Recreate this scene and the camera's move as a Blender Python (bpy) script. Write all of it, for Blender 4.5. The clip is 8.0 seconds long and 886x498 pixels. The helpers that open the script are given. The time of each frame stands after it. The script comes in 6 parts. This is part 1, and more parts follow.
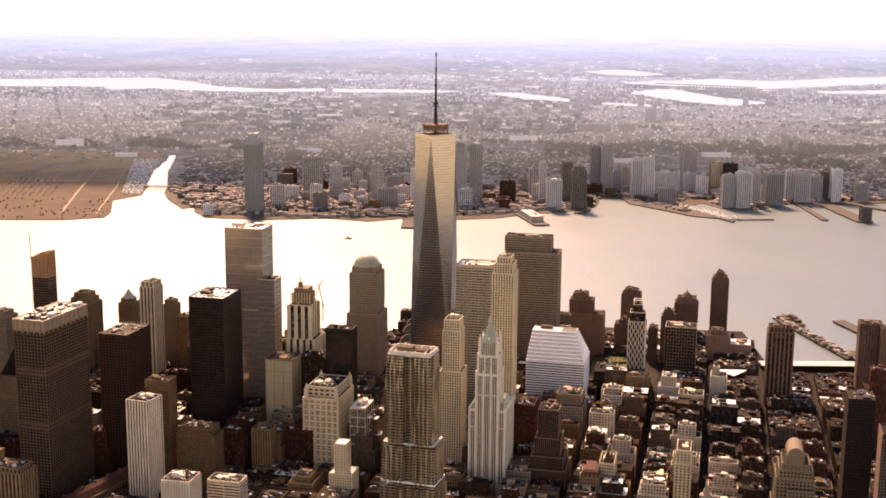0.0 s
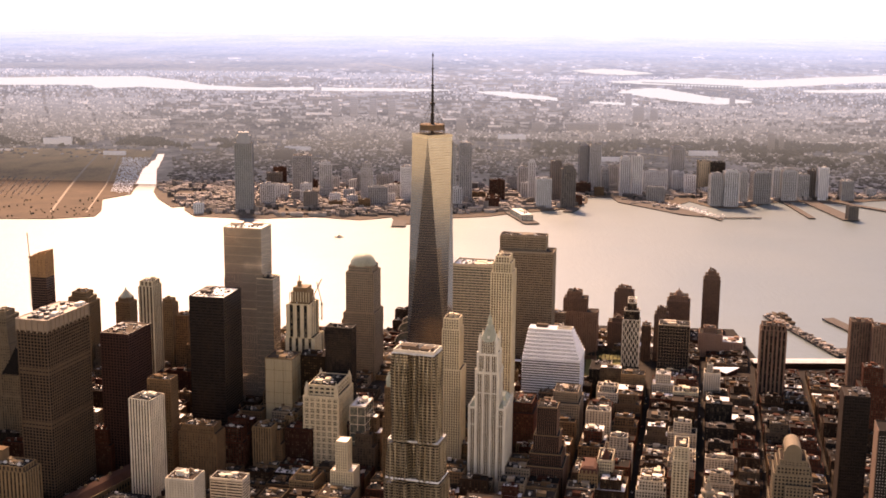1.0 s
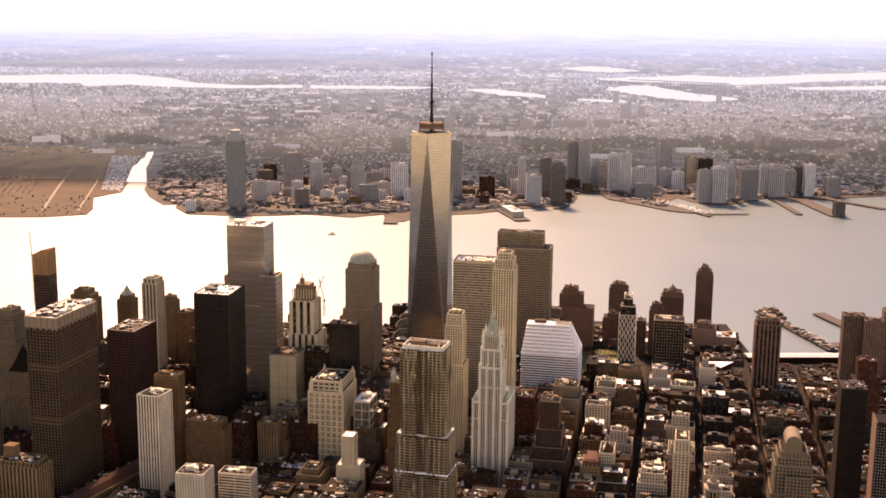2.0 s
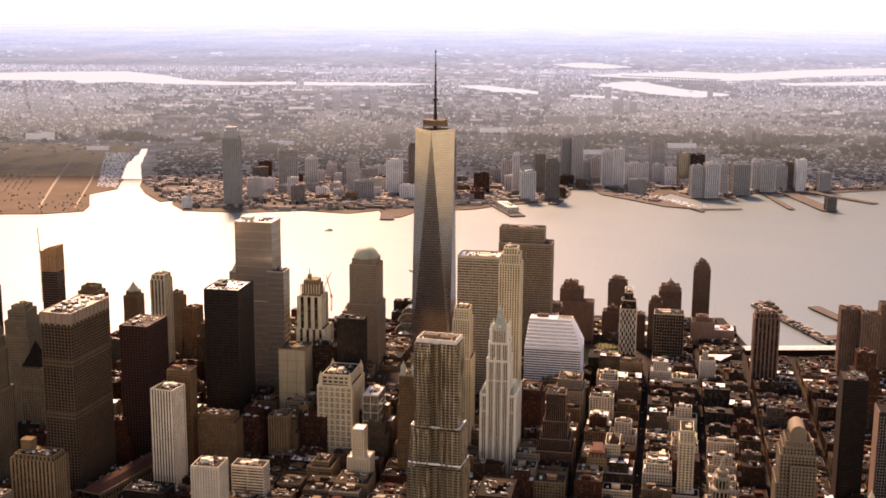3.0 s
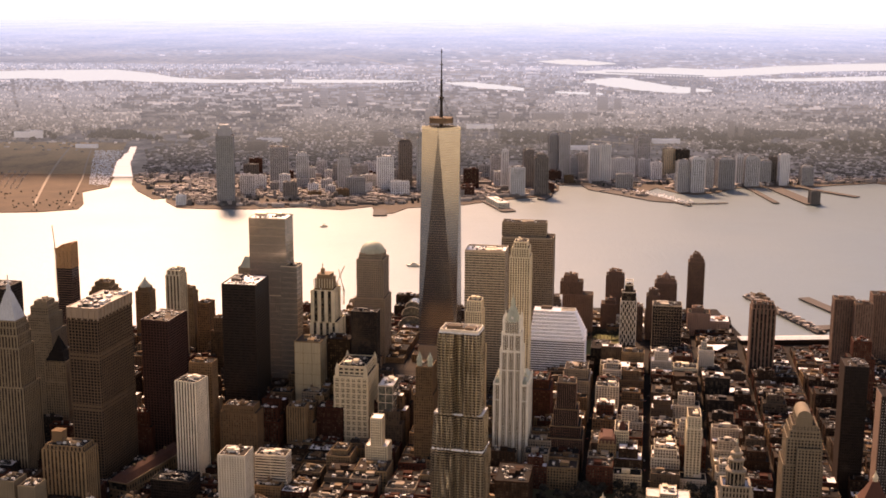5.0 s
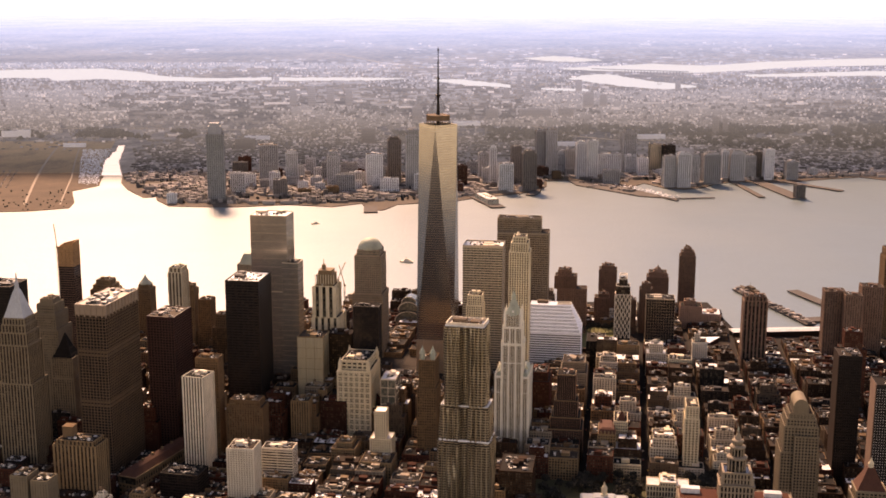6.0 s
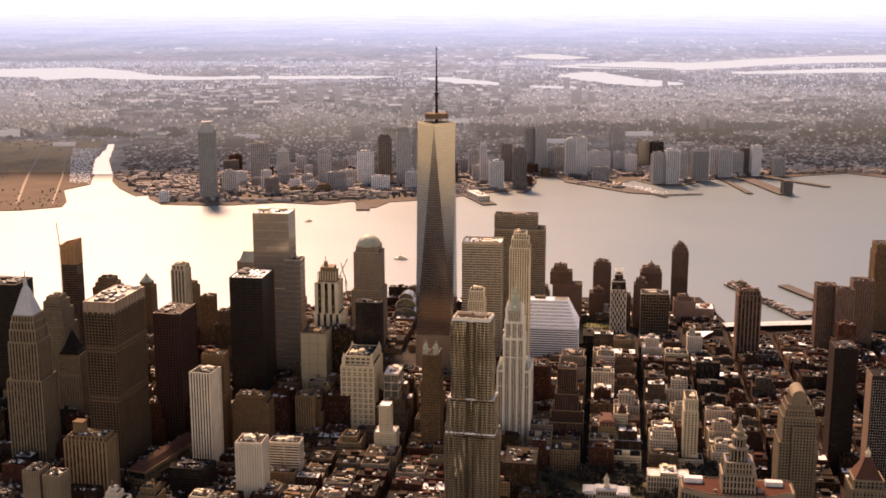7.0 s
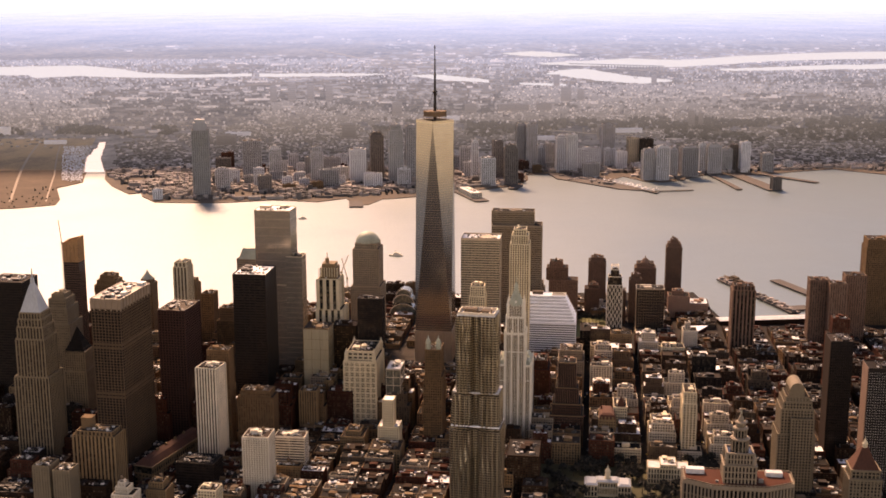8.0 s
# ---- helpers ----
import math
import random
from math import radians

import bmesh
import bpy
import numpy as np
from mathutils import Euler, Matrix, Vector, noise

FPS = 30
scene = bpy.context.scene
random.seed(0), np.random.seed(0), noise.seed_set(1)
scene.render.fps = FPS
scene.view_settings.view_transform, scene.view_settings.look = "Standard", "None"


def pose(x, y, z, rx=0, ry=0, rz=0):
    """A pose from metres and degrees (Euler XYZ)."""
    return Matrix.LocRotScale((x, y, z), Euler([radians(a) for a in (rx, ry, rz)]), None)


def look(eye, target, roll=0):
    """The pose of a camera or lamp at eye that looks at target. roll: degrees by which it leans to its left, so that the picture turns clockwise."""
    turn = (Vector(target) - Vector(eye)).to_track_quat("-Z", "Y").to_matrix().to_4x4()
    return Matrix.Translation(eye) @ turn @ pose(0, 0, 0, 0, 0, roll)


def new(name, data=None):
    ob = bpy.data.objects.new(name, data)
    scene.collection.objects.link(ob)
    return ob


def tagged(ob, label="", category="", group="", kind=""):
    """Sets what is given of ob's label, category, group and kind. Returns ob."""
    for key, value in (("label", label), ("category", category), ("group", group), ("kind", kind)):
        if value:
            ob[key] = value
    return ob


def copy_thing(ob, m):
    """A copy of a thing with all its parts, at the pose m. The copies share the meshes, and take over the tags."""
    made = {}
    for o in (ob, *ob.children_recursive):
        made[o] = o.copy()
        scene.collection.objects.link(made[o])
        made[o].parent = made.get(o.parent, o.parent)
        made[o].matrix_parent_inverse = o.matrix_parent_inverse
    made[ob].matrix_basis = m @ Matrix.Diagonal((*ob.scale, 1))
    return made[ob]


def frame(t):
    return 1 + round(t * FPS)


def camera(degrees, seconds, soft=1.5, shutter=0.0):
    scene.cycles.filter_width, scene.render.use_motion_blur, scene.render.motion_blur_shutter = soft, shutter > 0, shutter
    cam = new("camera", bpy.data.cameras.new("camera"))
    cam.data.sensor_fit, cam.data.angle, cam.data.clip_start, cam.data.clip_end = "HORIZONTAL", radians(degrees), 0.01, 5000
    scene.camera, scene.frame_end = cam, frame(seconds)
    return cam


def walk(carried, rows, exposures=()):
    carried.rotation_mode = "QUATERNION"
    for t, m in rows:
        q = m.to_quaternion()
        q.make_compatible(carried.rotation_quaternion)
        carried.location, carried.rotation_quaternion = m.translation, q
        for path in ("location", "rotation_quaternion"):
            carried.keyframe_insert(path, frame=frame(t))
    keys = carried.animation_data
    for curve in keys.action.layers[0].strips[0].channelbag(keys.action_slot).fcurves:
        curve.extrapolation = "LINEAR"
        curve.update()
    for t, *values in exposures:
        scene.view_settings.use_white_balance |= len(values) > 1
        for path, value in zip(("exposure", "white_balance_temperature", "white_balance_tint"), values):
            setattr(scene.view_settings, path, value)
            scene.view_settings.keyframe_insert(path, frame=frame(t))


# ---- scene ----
cam = camera(39.41, 8.0, soft=1.75)
PATH = [
    (0.0, 136.62, -1884.73, 607.79, 3.848, -11.099, -0.425),
    (0.5, 127.26, -1891.73, 610.27, 3.467, -11.143, -0.473),
    (1.0, 116.70, -1900.30, 612.60, 3.071, -11.196, -0.525),
    (1.5, 104.02, -1911.42, 614.83, 2.640, -11.252, -0.538),
    (3.0, 64.09, -1948.14, 620.77, 1.570, -11.523, -0.442),
    (3.5, 50.83, -1961.96, 622.67, 1.360, -11.570, -0.453),
    (4.0, 39.25, -1973.42, 624.54, 1.146, -11.606, -0.438),
    (4.5, 26.63, -1985.28, 626.46, 0.780, -11.644, -0.410),
    (6.0, -13.77, -2026.74, 632.27, -0.607, -11.851, -0.081),
    (6.5, -27.88, -2039.75, 634.16, -1.063, -11.907, -0.025),
    (7.0, -40.78, -2051.59, 636.06, -1.439, -11.968, 0.012),
    (7.5, -52.43, -2062.16, 637.96, -1.799, -12.035, 0.041),
    (8.0, -64.23, -2072.71, 639.74, -2.152, -12.111, 0.068),
]
walk(cam, [(t, pose(x, y, z, 90 + pitch, roll, yaw)) for t, x, y, z, yaw, pitch, roll in PATH], [(0.0, 2.22, 12800, 40), (8.0, 1.98, 12800, 40)])

# ---- world, sun ----
SUN_EL, SUN_AZ = 41.0, 15.0          # degrees above the horizon; degrees to the left of +y
world = bpy.data.worlds.new("sky")
scene.world = world
world.use_nodes = True
wn = world.node_tree
sky = wn.nodes.new("ShaderNodeTexSky")
sky.sky_type = "NISHITA"
sky.sun_disc = False
sky.sun_elevation = radians(SUN_EL)
sky.sun_rotation = radians(-SUN_AZ)
sky.altitude = 3000
sky.air_density, sky.dust_density, sky.ozone_density = 1.1, 0.4, 2.0
wn.links.new(sky.outputs[0], wn.nodes["Background"].inputs[0])
wn.nodes["Background"].inputs[1].default_value = 0.074
sun = new("sun", bpy.data.lights.new("sun", "SUN"))
sun.data.energy, sun.data.angle, sun.data.color = 2.0, radians(12), (1.0, 0.94, 0.87)
se, sa = radians(SUN_EL), radians(SUN_AZ)
sun.matrix_world = look((0, 0, 900), (math.sin(sa) * math.cos(se) * 100, -math.cos(sa) * math.cos(se) * 100, 900 - math.sin(se) * 100))


# ---- materials ----
def graph(name):
    m = bpy.data.materials.new(name)
    m.use_nodes = True
    nt = m.node_tree
    return m, nt, nt.nodes["Principled BSDF"]


def add(nt, kind, **inputs):
    n = nt.nodes.new(kind)
    for key, value in inputs.items():
        n.inputs[key].default_value = value
    return n


def maths(nt, op, a, b):
    n = nt.nodes.new("ShaderNodeMath")
    n.operation = op
    for i, v in enumerate((a, b)):
        if isinstance(v, (int, float)):
            n.inputs[i].default_value = v
        else:
            nt.links.new(v, n.inputs[i])
    return n.outputs[0]


def surf(name, col, rough=0.8, metal=0.0, var=0.3, scale=0.06, fine=0.8, bump=0.25, rand=0.0, spec=0.3, streak=0.25):
    """A weathered solid: broad stains, fine grain, rain streaks down the height."""
    m, nt, bs = graph(name)
    geo = nt.nodes.new("ShaderNodeNewGeometry")
    n1 = add(nt, "ShaderNodeTexNoise", Scale=scale, Detail=4.0)
    n2 = add(nt, "ShaderNodeTexNoise", Scale=fine, Detail=3.0)
    mp = add(nt, "ShaderNodeMapping", Scale=(0.9, 0.9, 0.05))
    n3 = add(nt, "ShaderNodeTexNoise", Scale=0.8, Detail=2.0)
    nt.links.new(geo.outputs["Position"], n1.inputs["Vector"])
    nt.links.new(geo.outputs["Position"], n2.inputs["Vector"])
    nt.links.new(geo.outputs["Position"], mp.inputs["Vector"])
    nt.links.new(mp.outputs[0], n3.inputs["Vector"])
    a = maths(nt, "MULTIPLY", maths(nt, "SUBTRACT", n1.outputs[0], 0.5), var * 2)
    b = maths(nt, "MULTIPLY", maths(nt, "SUBTRACT", n2.outputs[0], 0.5), var)
    c = maths(nt, "MULTIPLY", maths(nt, "SUBTRACT", n3.outputs[0], 0.5), streak * 2)
    k = maths(nt, "ADD", maths(nt, "ADD", maths(nt, "ADD", a, b), c), 1.0)
    if rand:
        oi = nt.nodes.new("ShaderNodeObjectInfo")
        k = maths(nt, "MULTIPLY", k, maths(nt, "ADD", maths(nt, "MULTIPLY", oi.outputs["Random"], rand * 2), 1.0 - rand))
    mul = nt.nodes.new("ShaderNodeVectorMath")
    mul.operation = "SCALE"
    mul.inputs[0].default_value = col
    nt.links.new(k, mul.inputs["Scale"])
    nt.links.new(mul.outputs[0], bs.inputs["Base Color"])
    bp = add(nt, "ShaderNodeBump", Strength=bump, Distance=0.1)
    nt.links.new(n2.outputs[0], bp.inputs["Height"])
    nt.links.new(bp.outputs[0], bs.inputs["Normal"])
    bs.inputs["Roughness"].default_value = rough
    bs.inputs["Metallic"].default_value = metal
    bs.inputs["Specular IOR Level"].default_value = spec
    return m


def island(name, col, spread=0.5, rough=0.8, tint=(1, 1, 1), metal=0.0, rare=1.6):
    """Joined small pieces, each with its own tone between col and tint."""
    m, nt, bs = graph(name)
    geo = nt.nodes.new("ShaderNodeNewGeometry")
    mix = nt.nodes.new("ShaderNodeMix")
    mix.data_type = "RGBA"
    mix.inputs["A"].default_value = (*[c * (1 - spread) for c in col], 1)
    mix.inputs["B"].default_value = (*[min(0.9, c * (1 + spread) * t) for c, t in zip(col, tint)], 1)
    pw = maths(nt, "POWER", geo.outputs["Random Per Island"], rare)
    nt.links.new(pw, mix.inputs["Factor"])
    n2 = add(nt, "ShaderNodeTexNoise", Scale=0.4, Detail=3.0)
    nt.links.new(geo.outputs["Position"], n2.inputs["Vector"])
    mul = nt.nodes.new("ShaderNodeVectorMath")
    mul.operation = "SCALE"
    nt.links.new(mix.outputs["Result"], mul.inputs[0])
    nt.links.new(maths(nt, "ADD", maths(nt, "MULTIPLY", n2.outputs[0], 0.8), 0.6), mul.inputs["Scale"])
    nt.links.new(mul.outputs[0], bs.inputs["Base Color"])
    bs.inputs["Roughness"].default_value = rough
    bs.inputs["Metallic"].default_value = metal
    return m


def glass(name, dark, pale, rough=0.12, cell=(3.0, 3.0, 3.8), part_pale=0.3, metal=0.0):
    """Window glass of an occupied building: blinds and rooms differ from pane to pane."""
    m, nt, bs = graph(name)
    geo = nt.nodes.new("ShaderNodeTexCoord")
    sn = nt.nodes.new("ShaderNodeVectorMath")
    sn.operation = "SNAP"
    sn.inputs[1].default_value = cell
    nt.links.new(geo.outputs["Object"], sn.inputs[0])
    wnz = nt.nodes.new("ShaderNodeTexWhiteNoise")
    nt.links.new(sn.outputs[0], wnz.inputs["Vector"])
    n1 = add(nt, "ShaderNodeTexNoise", Scale=0.02, Detail=3.0)
    nt.links.new(geo.outputs["Object"], n1.inputs["Vector"])
    f = maths(nt, "MULTIPLY", maths(nt, "POWER", wnz.outputs["Value"], 1.0 / part_pale), maths(nt, "ADD", n1.outputs[0], 0.5))
    mix = nt.nodes.new("ShaderNodeMix")
    mix.data_type = "RGBA"
    mix.inputs["A"].default_value = (*dark, 1)
    mix.inputs["B"].default_value = (*pale, 1)
    nt.links.new(f, mix.inputs["Factor"])
    nt.links.new(mix.outputs["Result"], bs.inputs["Base Color"])
    bs.inputs["Roughness"].default_value = rough
    bs.inputs["Metallic"].default_value = metal
    bs.inputs["Specular IOR Level"].default_value = 0.2
    return m


M = dict(
    cream=surf("cream_terracotta", (0.580, 0.465, 0.303), 0.6, rand=0.05),
    lime=surf("limestone", (0.181, 0.133, 0.083), 0.8),
    sand=surf("sandstone", (0.191, 0.118, 0.060), 0.85, rand=0.15),
    buff=surf("buff_brick", (0.140, 0.082, 0.044), 0.9, rand=0.35, spec=0.1),
    brick=surf("red_brick", (0.066, 0.021, 0.012), 0.9, rand=0.4, spec=0.1),
    brown=surf("brown_brick", (0.032, 0.016, 0.009), 0.9, rand=0.4, spec=0.1),
    white=surf("white_paint", (0.62, 0.52, 0.39), 0.7, rand=0.2),
    conc=surf("concrete", (0.100, 0.070, 0.047), 0.85, rand=0.3, spec=0.1),
    alu=surf("aluminium_cladding", (0.420, 0.335, 0.246), 0.45, metal=0.5, var=0.15),
    steel=surf("stainless_steel", (0.45, 0.38, 0.29), 0.38, metal=1.0, var=0.12, fine=0.4),
    black=surf("black_steel", (0.020, 0.014, 0.011), 0.6, var=0.2, spec=0.15),
    maroon=surf("dark_anodised_metal", (0.045, 0.017, 0.013), 0.5, var=0.2),
    roof=surf("gravel_roof", (0.028, 0.020, 0.015), 0.95, var=0.5, scale=0.12, rand=0.6, spec=0.1),
    tar=surf("tar_roof", (0.013, 0.010, 0.008), 0.9, var=0.5, scale=0.15, rand=0.6, spec=0.1),
    pale=surf("silver_coated_roof", (0.60, 0.58, 0.55), 0.5, var=0.4, scale=0.15, rand=0.25),
    copper=surf("green_copper", (0.32, 0.33, 0.24), 0.6, var=0.3),
    zinc=surf("grey_lead_roof", (0.36, 0.37, 0.36), 0.5, var=0.25),
    rust=surf("red_tile_roof", (0.085, 0.031, 0.018), 0.9, var=0.35),
    wood=surf("tank_wood", (0.16, 0.10, 0.06), 0.95),
    plant=island("roof_plant_metal", (0.15, 0.135, 0.115), 0.7, 0.55, (2.6, 2.7, 2.8), rare=3.5),
    asphalt=surf("asphalt", (0.019, 0.014, 0.011), 0.9, var=0.4, scale=0.02, fine=0.3, streak=0.0, spec=0.1),
    paving=surf("sidewalk", (0.032, 0.023, 0.017), 0.9, var=0.3, scale=0.05, streak=0.0, spec=0.1),
    bark=surf("bark", (0.07, 0.05, 0.035), 0.95),
    leaf=island("winter_foliage", (0.030, 0.025, 0.015), 0.6, 0.9),
    meadow=surf("mown_lawn", (0.10, 0.092, 0.030), 0.95, var=0.4, scale=0.03, streak=0.0),
    lawn=surf("winter_lawn", (0.05, 0.046, 0.02), 0.95, var=0.5, scale=0.03, streak=0.0),
    marsh=surf("dry_grass", (0.085, 0.052, 0.030), 0.95, var=0.6, scale=0.012, fine=0.08, streak=0.0),
    soil=surf("city_ground", (0.085, 0.061, 0.043), 0.95, var=0.6, scale=0.01, fine=0.06, streak=0.0),
    glass=glass("dark_window_glass", (0.014, 0.011, 0.009), (0.16, 0.13, 0.09)),
    darkgl=glass("near_black_glass", (0.012, 0.009, 0.008), (0.035, 0.024, 0.018)),
    grey=surf("grey_anodised_metal", (0.184, 0.122, 0.075), 0.6, metal=0.1, var=0.2),
    bronze=glass("bronze_glass", (0.035, 0.022, 0.012), (0.16, 0.10, 0.05), 0.15),
    mirror=glass("mirror_curtain_wall", (0.205, 0.205, 0.21), (0.24, 0.245, 0.25), 0.14, (6, 6, 8), 0.9, 0.85),
    tealgl=glass("grey_green_glass", (0.10, 0.11, 0.09), (0.25, 0.24, 0.18), 0.15, (3, 3, 4), 0.6, 0.4),
    car=island("car_paint", (0.25, 0.24, 0.23), 0.85, 0.3),
    houses=island("far_house_walls", (0.22, 0.19, 0.165), 0.6, 0.9, (1.15, 1.1, 1.1)),
    fargrey=surf("grey_tower_concrete", (0.31, 0.30, 0.29), 0.8, rand=0.3),
    farpale=surf("pale_tower_cladding", (0.52, 0.51, 0.50), 0.7, rand=0.25),
    fardark=surf("dark_tower_cladding", (0.14, 0.118, 0.105), 0.7, rand=0.35),
    boat=island("boat_hulls", (0.62, 0.60, 0.58), 0.4, 0.4),
    olive=surf("plain_olive_cladding", (0.33, 0.265, 0.165), 0.5, var=0.12),
    riverb=surf("red_brown_river_brick", (0.16, 0.090, 0.060), 0.9, rand=0.3),
    bright=surf("white_glazed_roof", (0.80, 0.80, 0.79), 0.4, var=0.12, streak=0.1),
    crownst=surf("tan_metal_crown", (0.25, 0.175, 0.12), 0.55, var=0.2),
    rose=surf("rose_brick", (0.30, 0.175, 0.120), 0.9, rand=0.2, spec=0.15),
    gridst=surf("weathered_grid_concrete", (0.105, 0.066, 0.040), 0.85, var=0.25, spec=0.15),
    netting=surf("orange_construction_netting", (0.36, 0.185, 0.085), 0.9, var=0.35, scale=0.2, spec=0.1),
    granite=surf("pale_granite", (0.25, 0.185, 0.125), 0.75, var=0.2, rand=0.1),
    skygl=glass("pale_reflecting_glass", (0.36, 0.31, 0.26), (0.46, 0.40, 0.33), 0.16, (3, 3, 4), 0.8, 0.7),
    deck=surf("pier_deck", (0.075, 0.060, 0.050), 0.9, streak=0.0),
    crane=surf("crane_paint", (0.30, 0.24, 0.16), 0.6),
)


def water(name):
    m, nt, bs = graph(name)
    geo = nt.nodes.new("ShaderNodeNewGeometry")
    n1 = add(nt, "ShaderNodeTexNoise", Scale=0.09, Detail=6.0, Roughness=0.6)
    n2 = add(nt, "ShaderNodeTexNoise", Scale=0.004, Detail=3.0)
    mp = add(nt, "ShaderNodeMapping", Scale=(1.0, 0.45, 1.0))
    nt.links.new(geo.outputs["Position"], mp.inputs["Vector"])
    nt.links.new(mp.outputs[0], n1.inputs["Vector"])
    nt.links.new(geo.outputs["Position"], n2.inputs["Vector"])
    bp = add(nt, "ShaderNodeBump", Strength=0.7, Distance=0.9)
    nt.links.new(n1.outputs[0], bp.inputs["Height"])
    nt.links.new(bp.outputs[0], bs.inputs["Normal"])
    bs.inputs["Base Color"].default_value = (0.088, 0.125, 0.128, 1)
    rg = maths(nt, "ADD", maths(nt, "MULTIPLY", n2.outputs[0], 0.12), 0.345)
    nt.links.new(rg, bs.inputs["Roughness"])
    bs.inputs["IOR"].default_value = 1.56
    bs.inputs["Specular IOR Level"].default_value = 0.5
    return m


M["water"] = water("river_water")


def haze_tint(nt, k):
    """Haze colour for painted emission: duller over the near towns, bluer towards the horizon."""
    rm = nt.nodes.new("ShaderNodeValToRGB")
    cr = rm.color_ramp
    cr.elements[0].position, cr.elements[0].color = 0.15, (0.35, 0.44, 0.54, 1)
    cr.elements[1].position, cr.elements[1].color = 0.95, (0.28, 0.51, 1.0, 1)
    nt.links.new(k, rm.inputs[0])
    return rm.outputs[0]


def distance(name, self_lit):
    """Land and water many kilometres off, with haze or water sheen painted as emission."""
    m, nt, bs = graph(name)
    uv = nt.nodes.new("ShaderNodeUVMap")
    uv.uv_map = "ground_km"
    sep = nt.nodes.new("ShaderNodeSeparateXYZ")
    nt.links.new(uv.outputs[0], sep.inputs[0])
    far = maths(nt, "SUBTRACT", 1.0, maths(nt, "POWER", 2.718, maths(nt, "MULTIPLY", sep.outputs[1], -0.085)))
    n1 = add(nt, "ShaderNodeTexNoise", Scale=1.3, Detail=5.0, Roughness=0.6)
    n2 = add(nt, "ShaderNodeTexNoise", Scale=14.0, Detail=4.0, Roughness=0.7)
    mp = add(nt, "ShaderNodeMapping", Scale=(0.9, 0.5, 1.0))
    nt.links.new(uv.outputs[0], mp.inputs["Vector"])
    nt.links.new(mp.outputs[0], n1.inputs["Vector"])
    nt.links.new(mp.outputs[0], n2.inputs["Vector"])
    rm = nt.nodes.new("ShaderNodeValToRGB")
    cr = rm.color_ramp
    cr.elements[0].position, cr.elements[0].color = 0.40, (0.035, 0.028, 0.02, 1)
    cr.elements[1].position, cr.elements[1].color = 0.62, (0.30, 0.25, 0.21, 1)
    k = maths(nt, "ADD", maths(nt, "MULTIPLY", n1.outputs[0], 0.5), maths(nt, "MULTIPLY", n2.outputs[0], 0.5))
    nt.links.new(k, rm.inputs[0])
    nt.links.new(rm.outputs[0], bs.inputs["Base Color"])
    bs.inputs["Roughness"].default_value = 1.0
    bs.inputs["Specular IOR Level"].default_value = 0.0
    # Far water: the bright sky reflection is painted as emission.
    if self_lit:
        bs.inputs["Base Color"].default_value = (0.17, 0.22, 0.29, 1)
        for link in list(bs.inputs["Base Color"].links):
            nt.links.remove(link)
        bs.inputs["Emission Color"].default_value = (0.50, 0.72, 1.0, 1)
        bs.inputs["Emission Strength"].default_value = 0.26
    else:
        nt.links.new(haze_tint(nt, maths(nt, "DIVIDE", sep.outputs[1], 16.0)), bs.inputs["Emission Color"])
        nt.links.new(maths(nt, "MULTIPLY", maths(nt, "POWER", far, 2.2), HAZE_GLOW), bs.inputs["Emission Strength"])
    return m


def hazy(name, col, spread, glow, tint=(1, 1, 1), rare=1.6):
    """Far things, many kilometres off; haze is painted as emission growing with height."""
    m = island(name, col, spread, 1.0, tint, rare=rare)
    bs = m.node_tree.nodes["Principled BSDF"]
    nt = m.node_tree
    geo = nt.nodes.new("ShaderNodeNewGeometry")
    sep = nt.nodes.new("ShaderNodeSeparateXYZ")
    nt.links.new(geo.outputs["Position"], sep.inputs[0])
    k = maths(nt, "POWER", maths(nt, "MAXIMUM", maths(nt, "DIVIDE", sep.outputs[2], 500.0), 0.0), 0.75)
    nt.links.new(haze_tint(nt, maths(nt, "DIVIDE", sep.outputs[2], 520.0)), bs.inputs["Emission Color"])
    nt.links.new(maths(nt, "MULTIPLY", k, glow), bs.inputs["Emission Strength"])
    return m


# Strength of the haze painted into the far land's emission.
HAZE_GLOW = 0.56
# Materials of far things, each with haze painted in as emission.
M["far_houses"] = hazy("far_houses_haze_glow", (0.13, 0.105, 0.09), 0.6, 0.36, (2.9, 3.1, 3.4), 4.5)
M["far_woods"] = hazy("far_woods_haze_glow", (0.04, 0.033, 0.024), 0.5, 0.25)
M["far_road"] = hazy("far_roads_haze_glow", (0.30, 0.23, 0.17), 0.1, 0.26)
M["far_boats"] = hazy("marina_boats_haze_glow", (0.80, 0.78, 0.76), 0.35, 0.25)
M["far_blocks"] = hazy("far_tower_blocks_haze_glow", (0.15, 0.125, 0.11), 0.35, 0.26)
M["far_panes"] = hazy("far_windows_haze_glow", (0.07, 0.06, 0.055), 0.1, 0.24)
M["far_white"] = hazy("far_white_sheds_haze_glow", (0.60, 0.58, 0.57), 0.1, 0.22)
M["far_land"] = distance("far_land_haze_glow", False)
M["far_water"] = distance("far_water_sky_glow", True)
# The inlet carries a stronger painted sky glow.
M["inlet"] = distance("harbour_inlet_sky_glow", True)
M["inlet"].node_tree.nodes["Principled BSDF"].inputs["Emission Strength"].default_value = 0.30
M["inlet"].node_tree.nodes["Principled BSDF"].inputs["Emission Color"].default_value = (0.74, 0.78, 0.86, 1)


# ---- mesh tools ----
CUBE = np.array([(-1, -1, -1), (1, -1, -1), (1, 1, -1), (-1, 1, -1), (-1, -1, 1), (1, -1, 1), (1, 1, 1), (-1, 1, 1)]) / 2
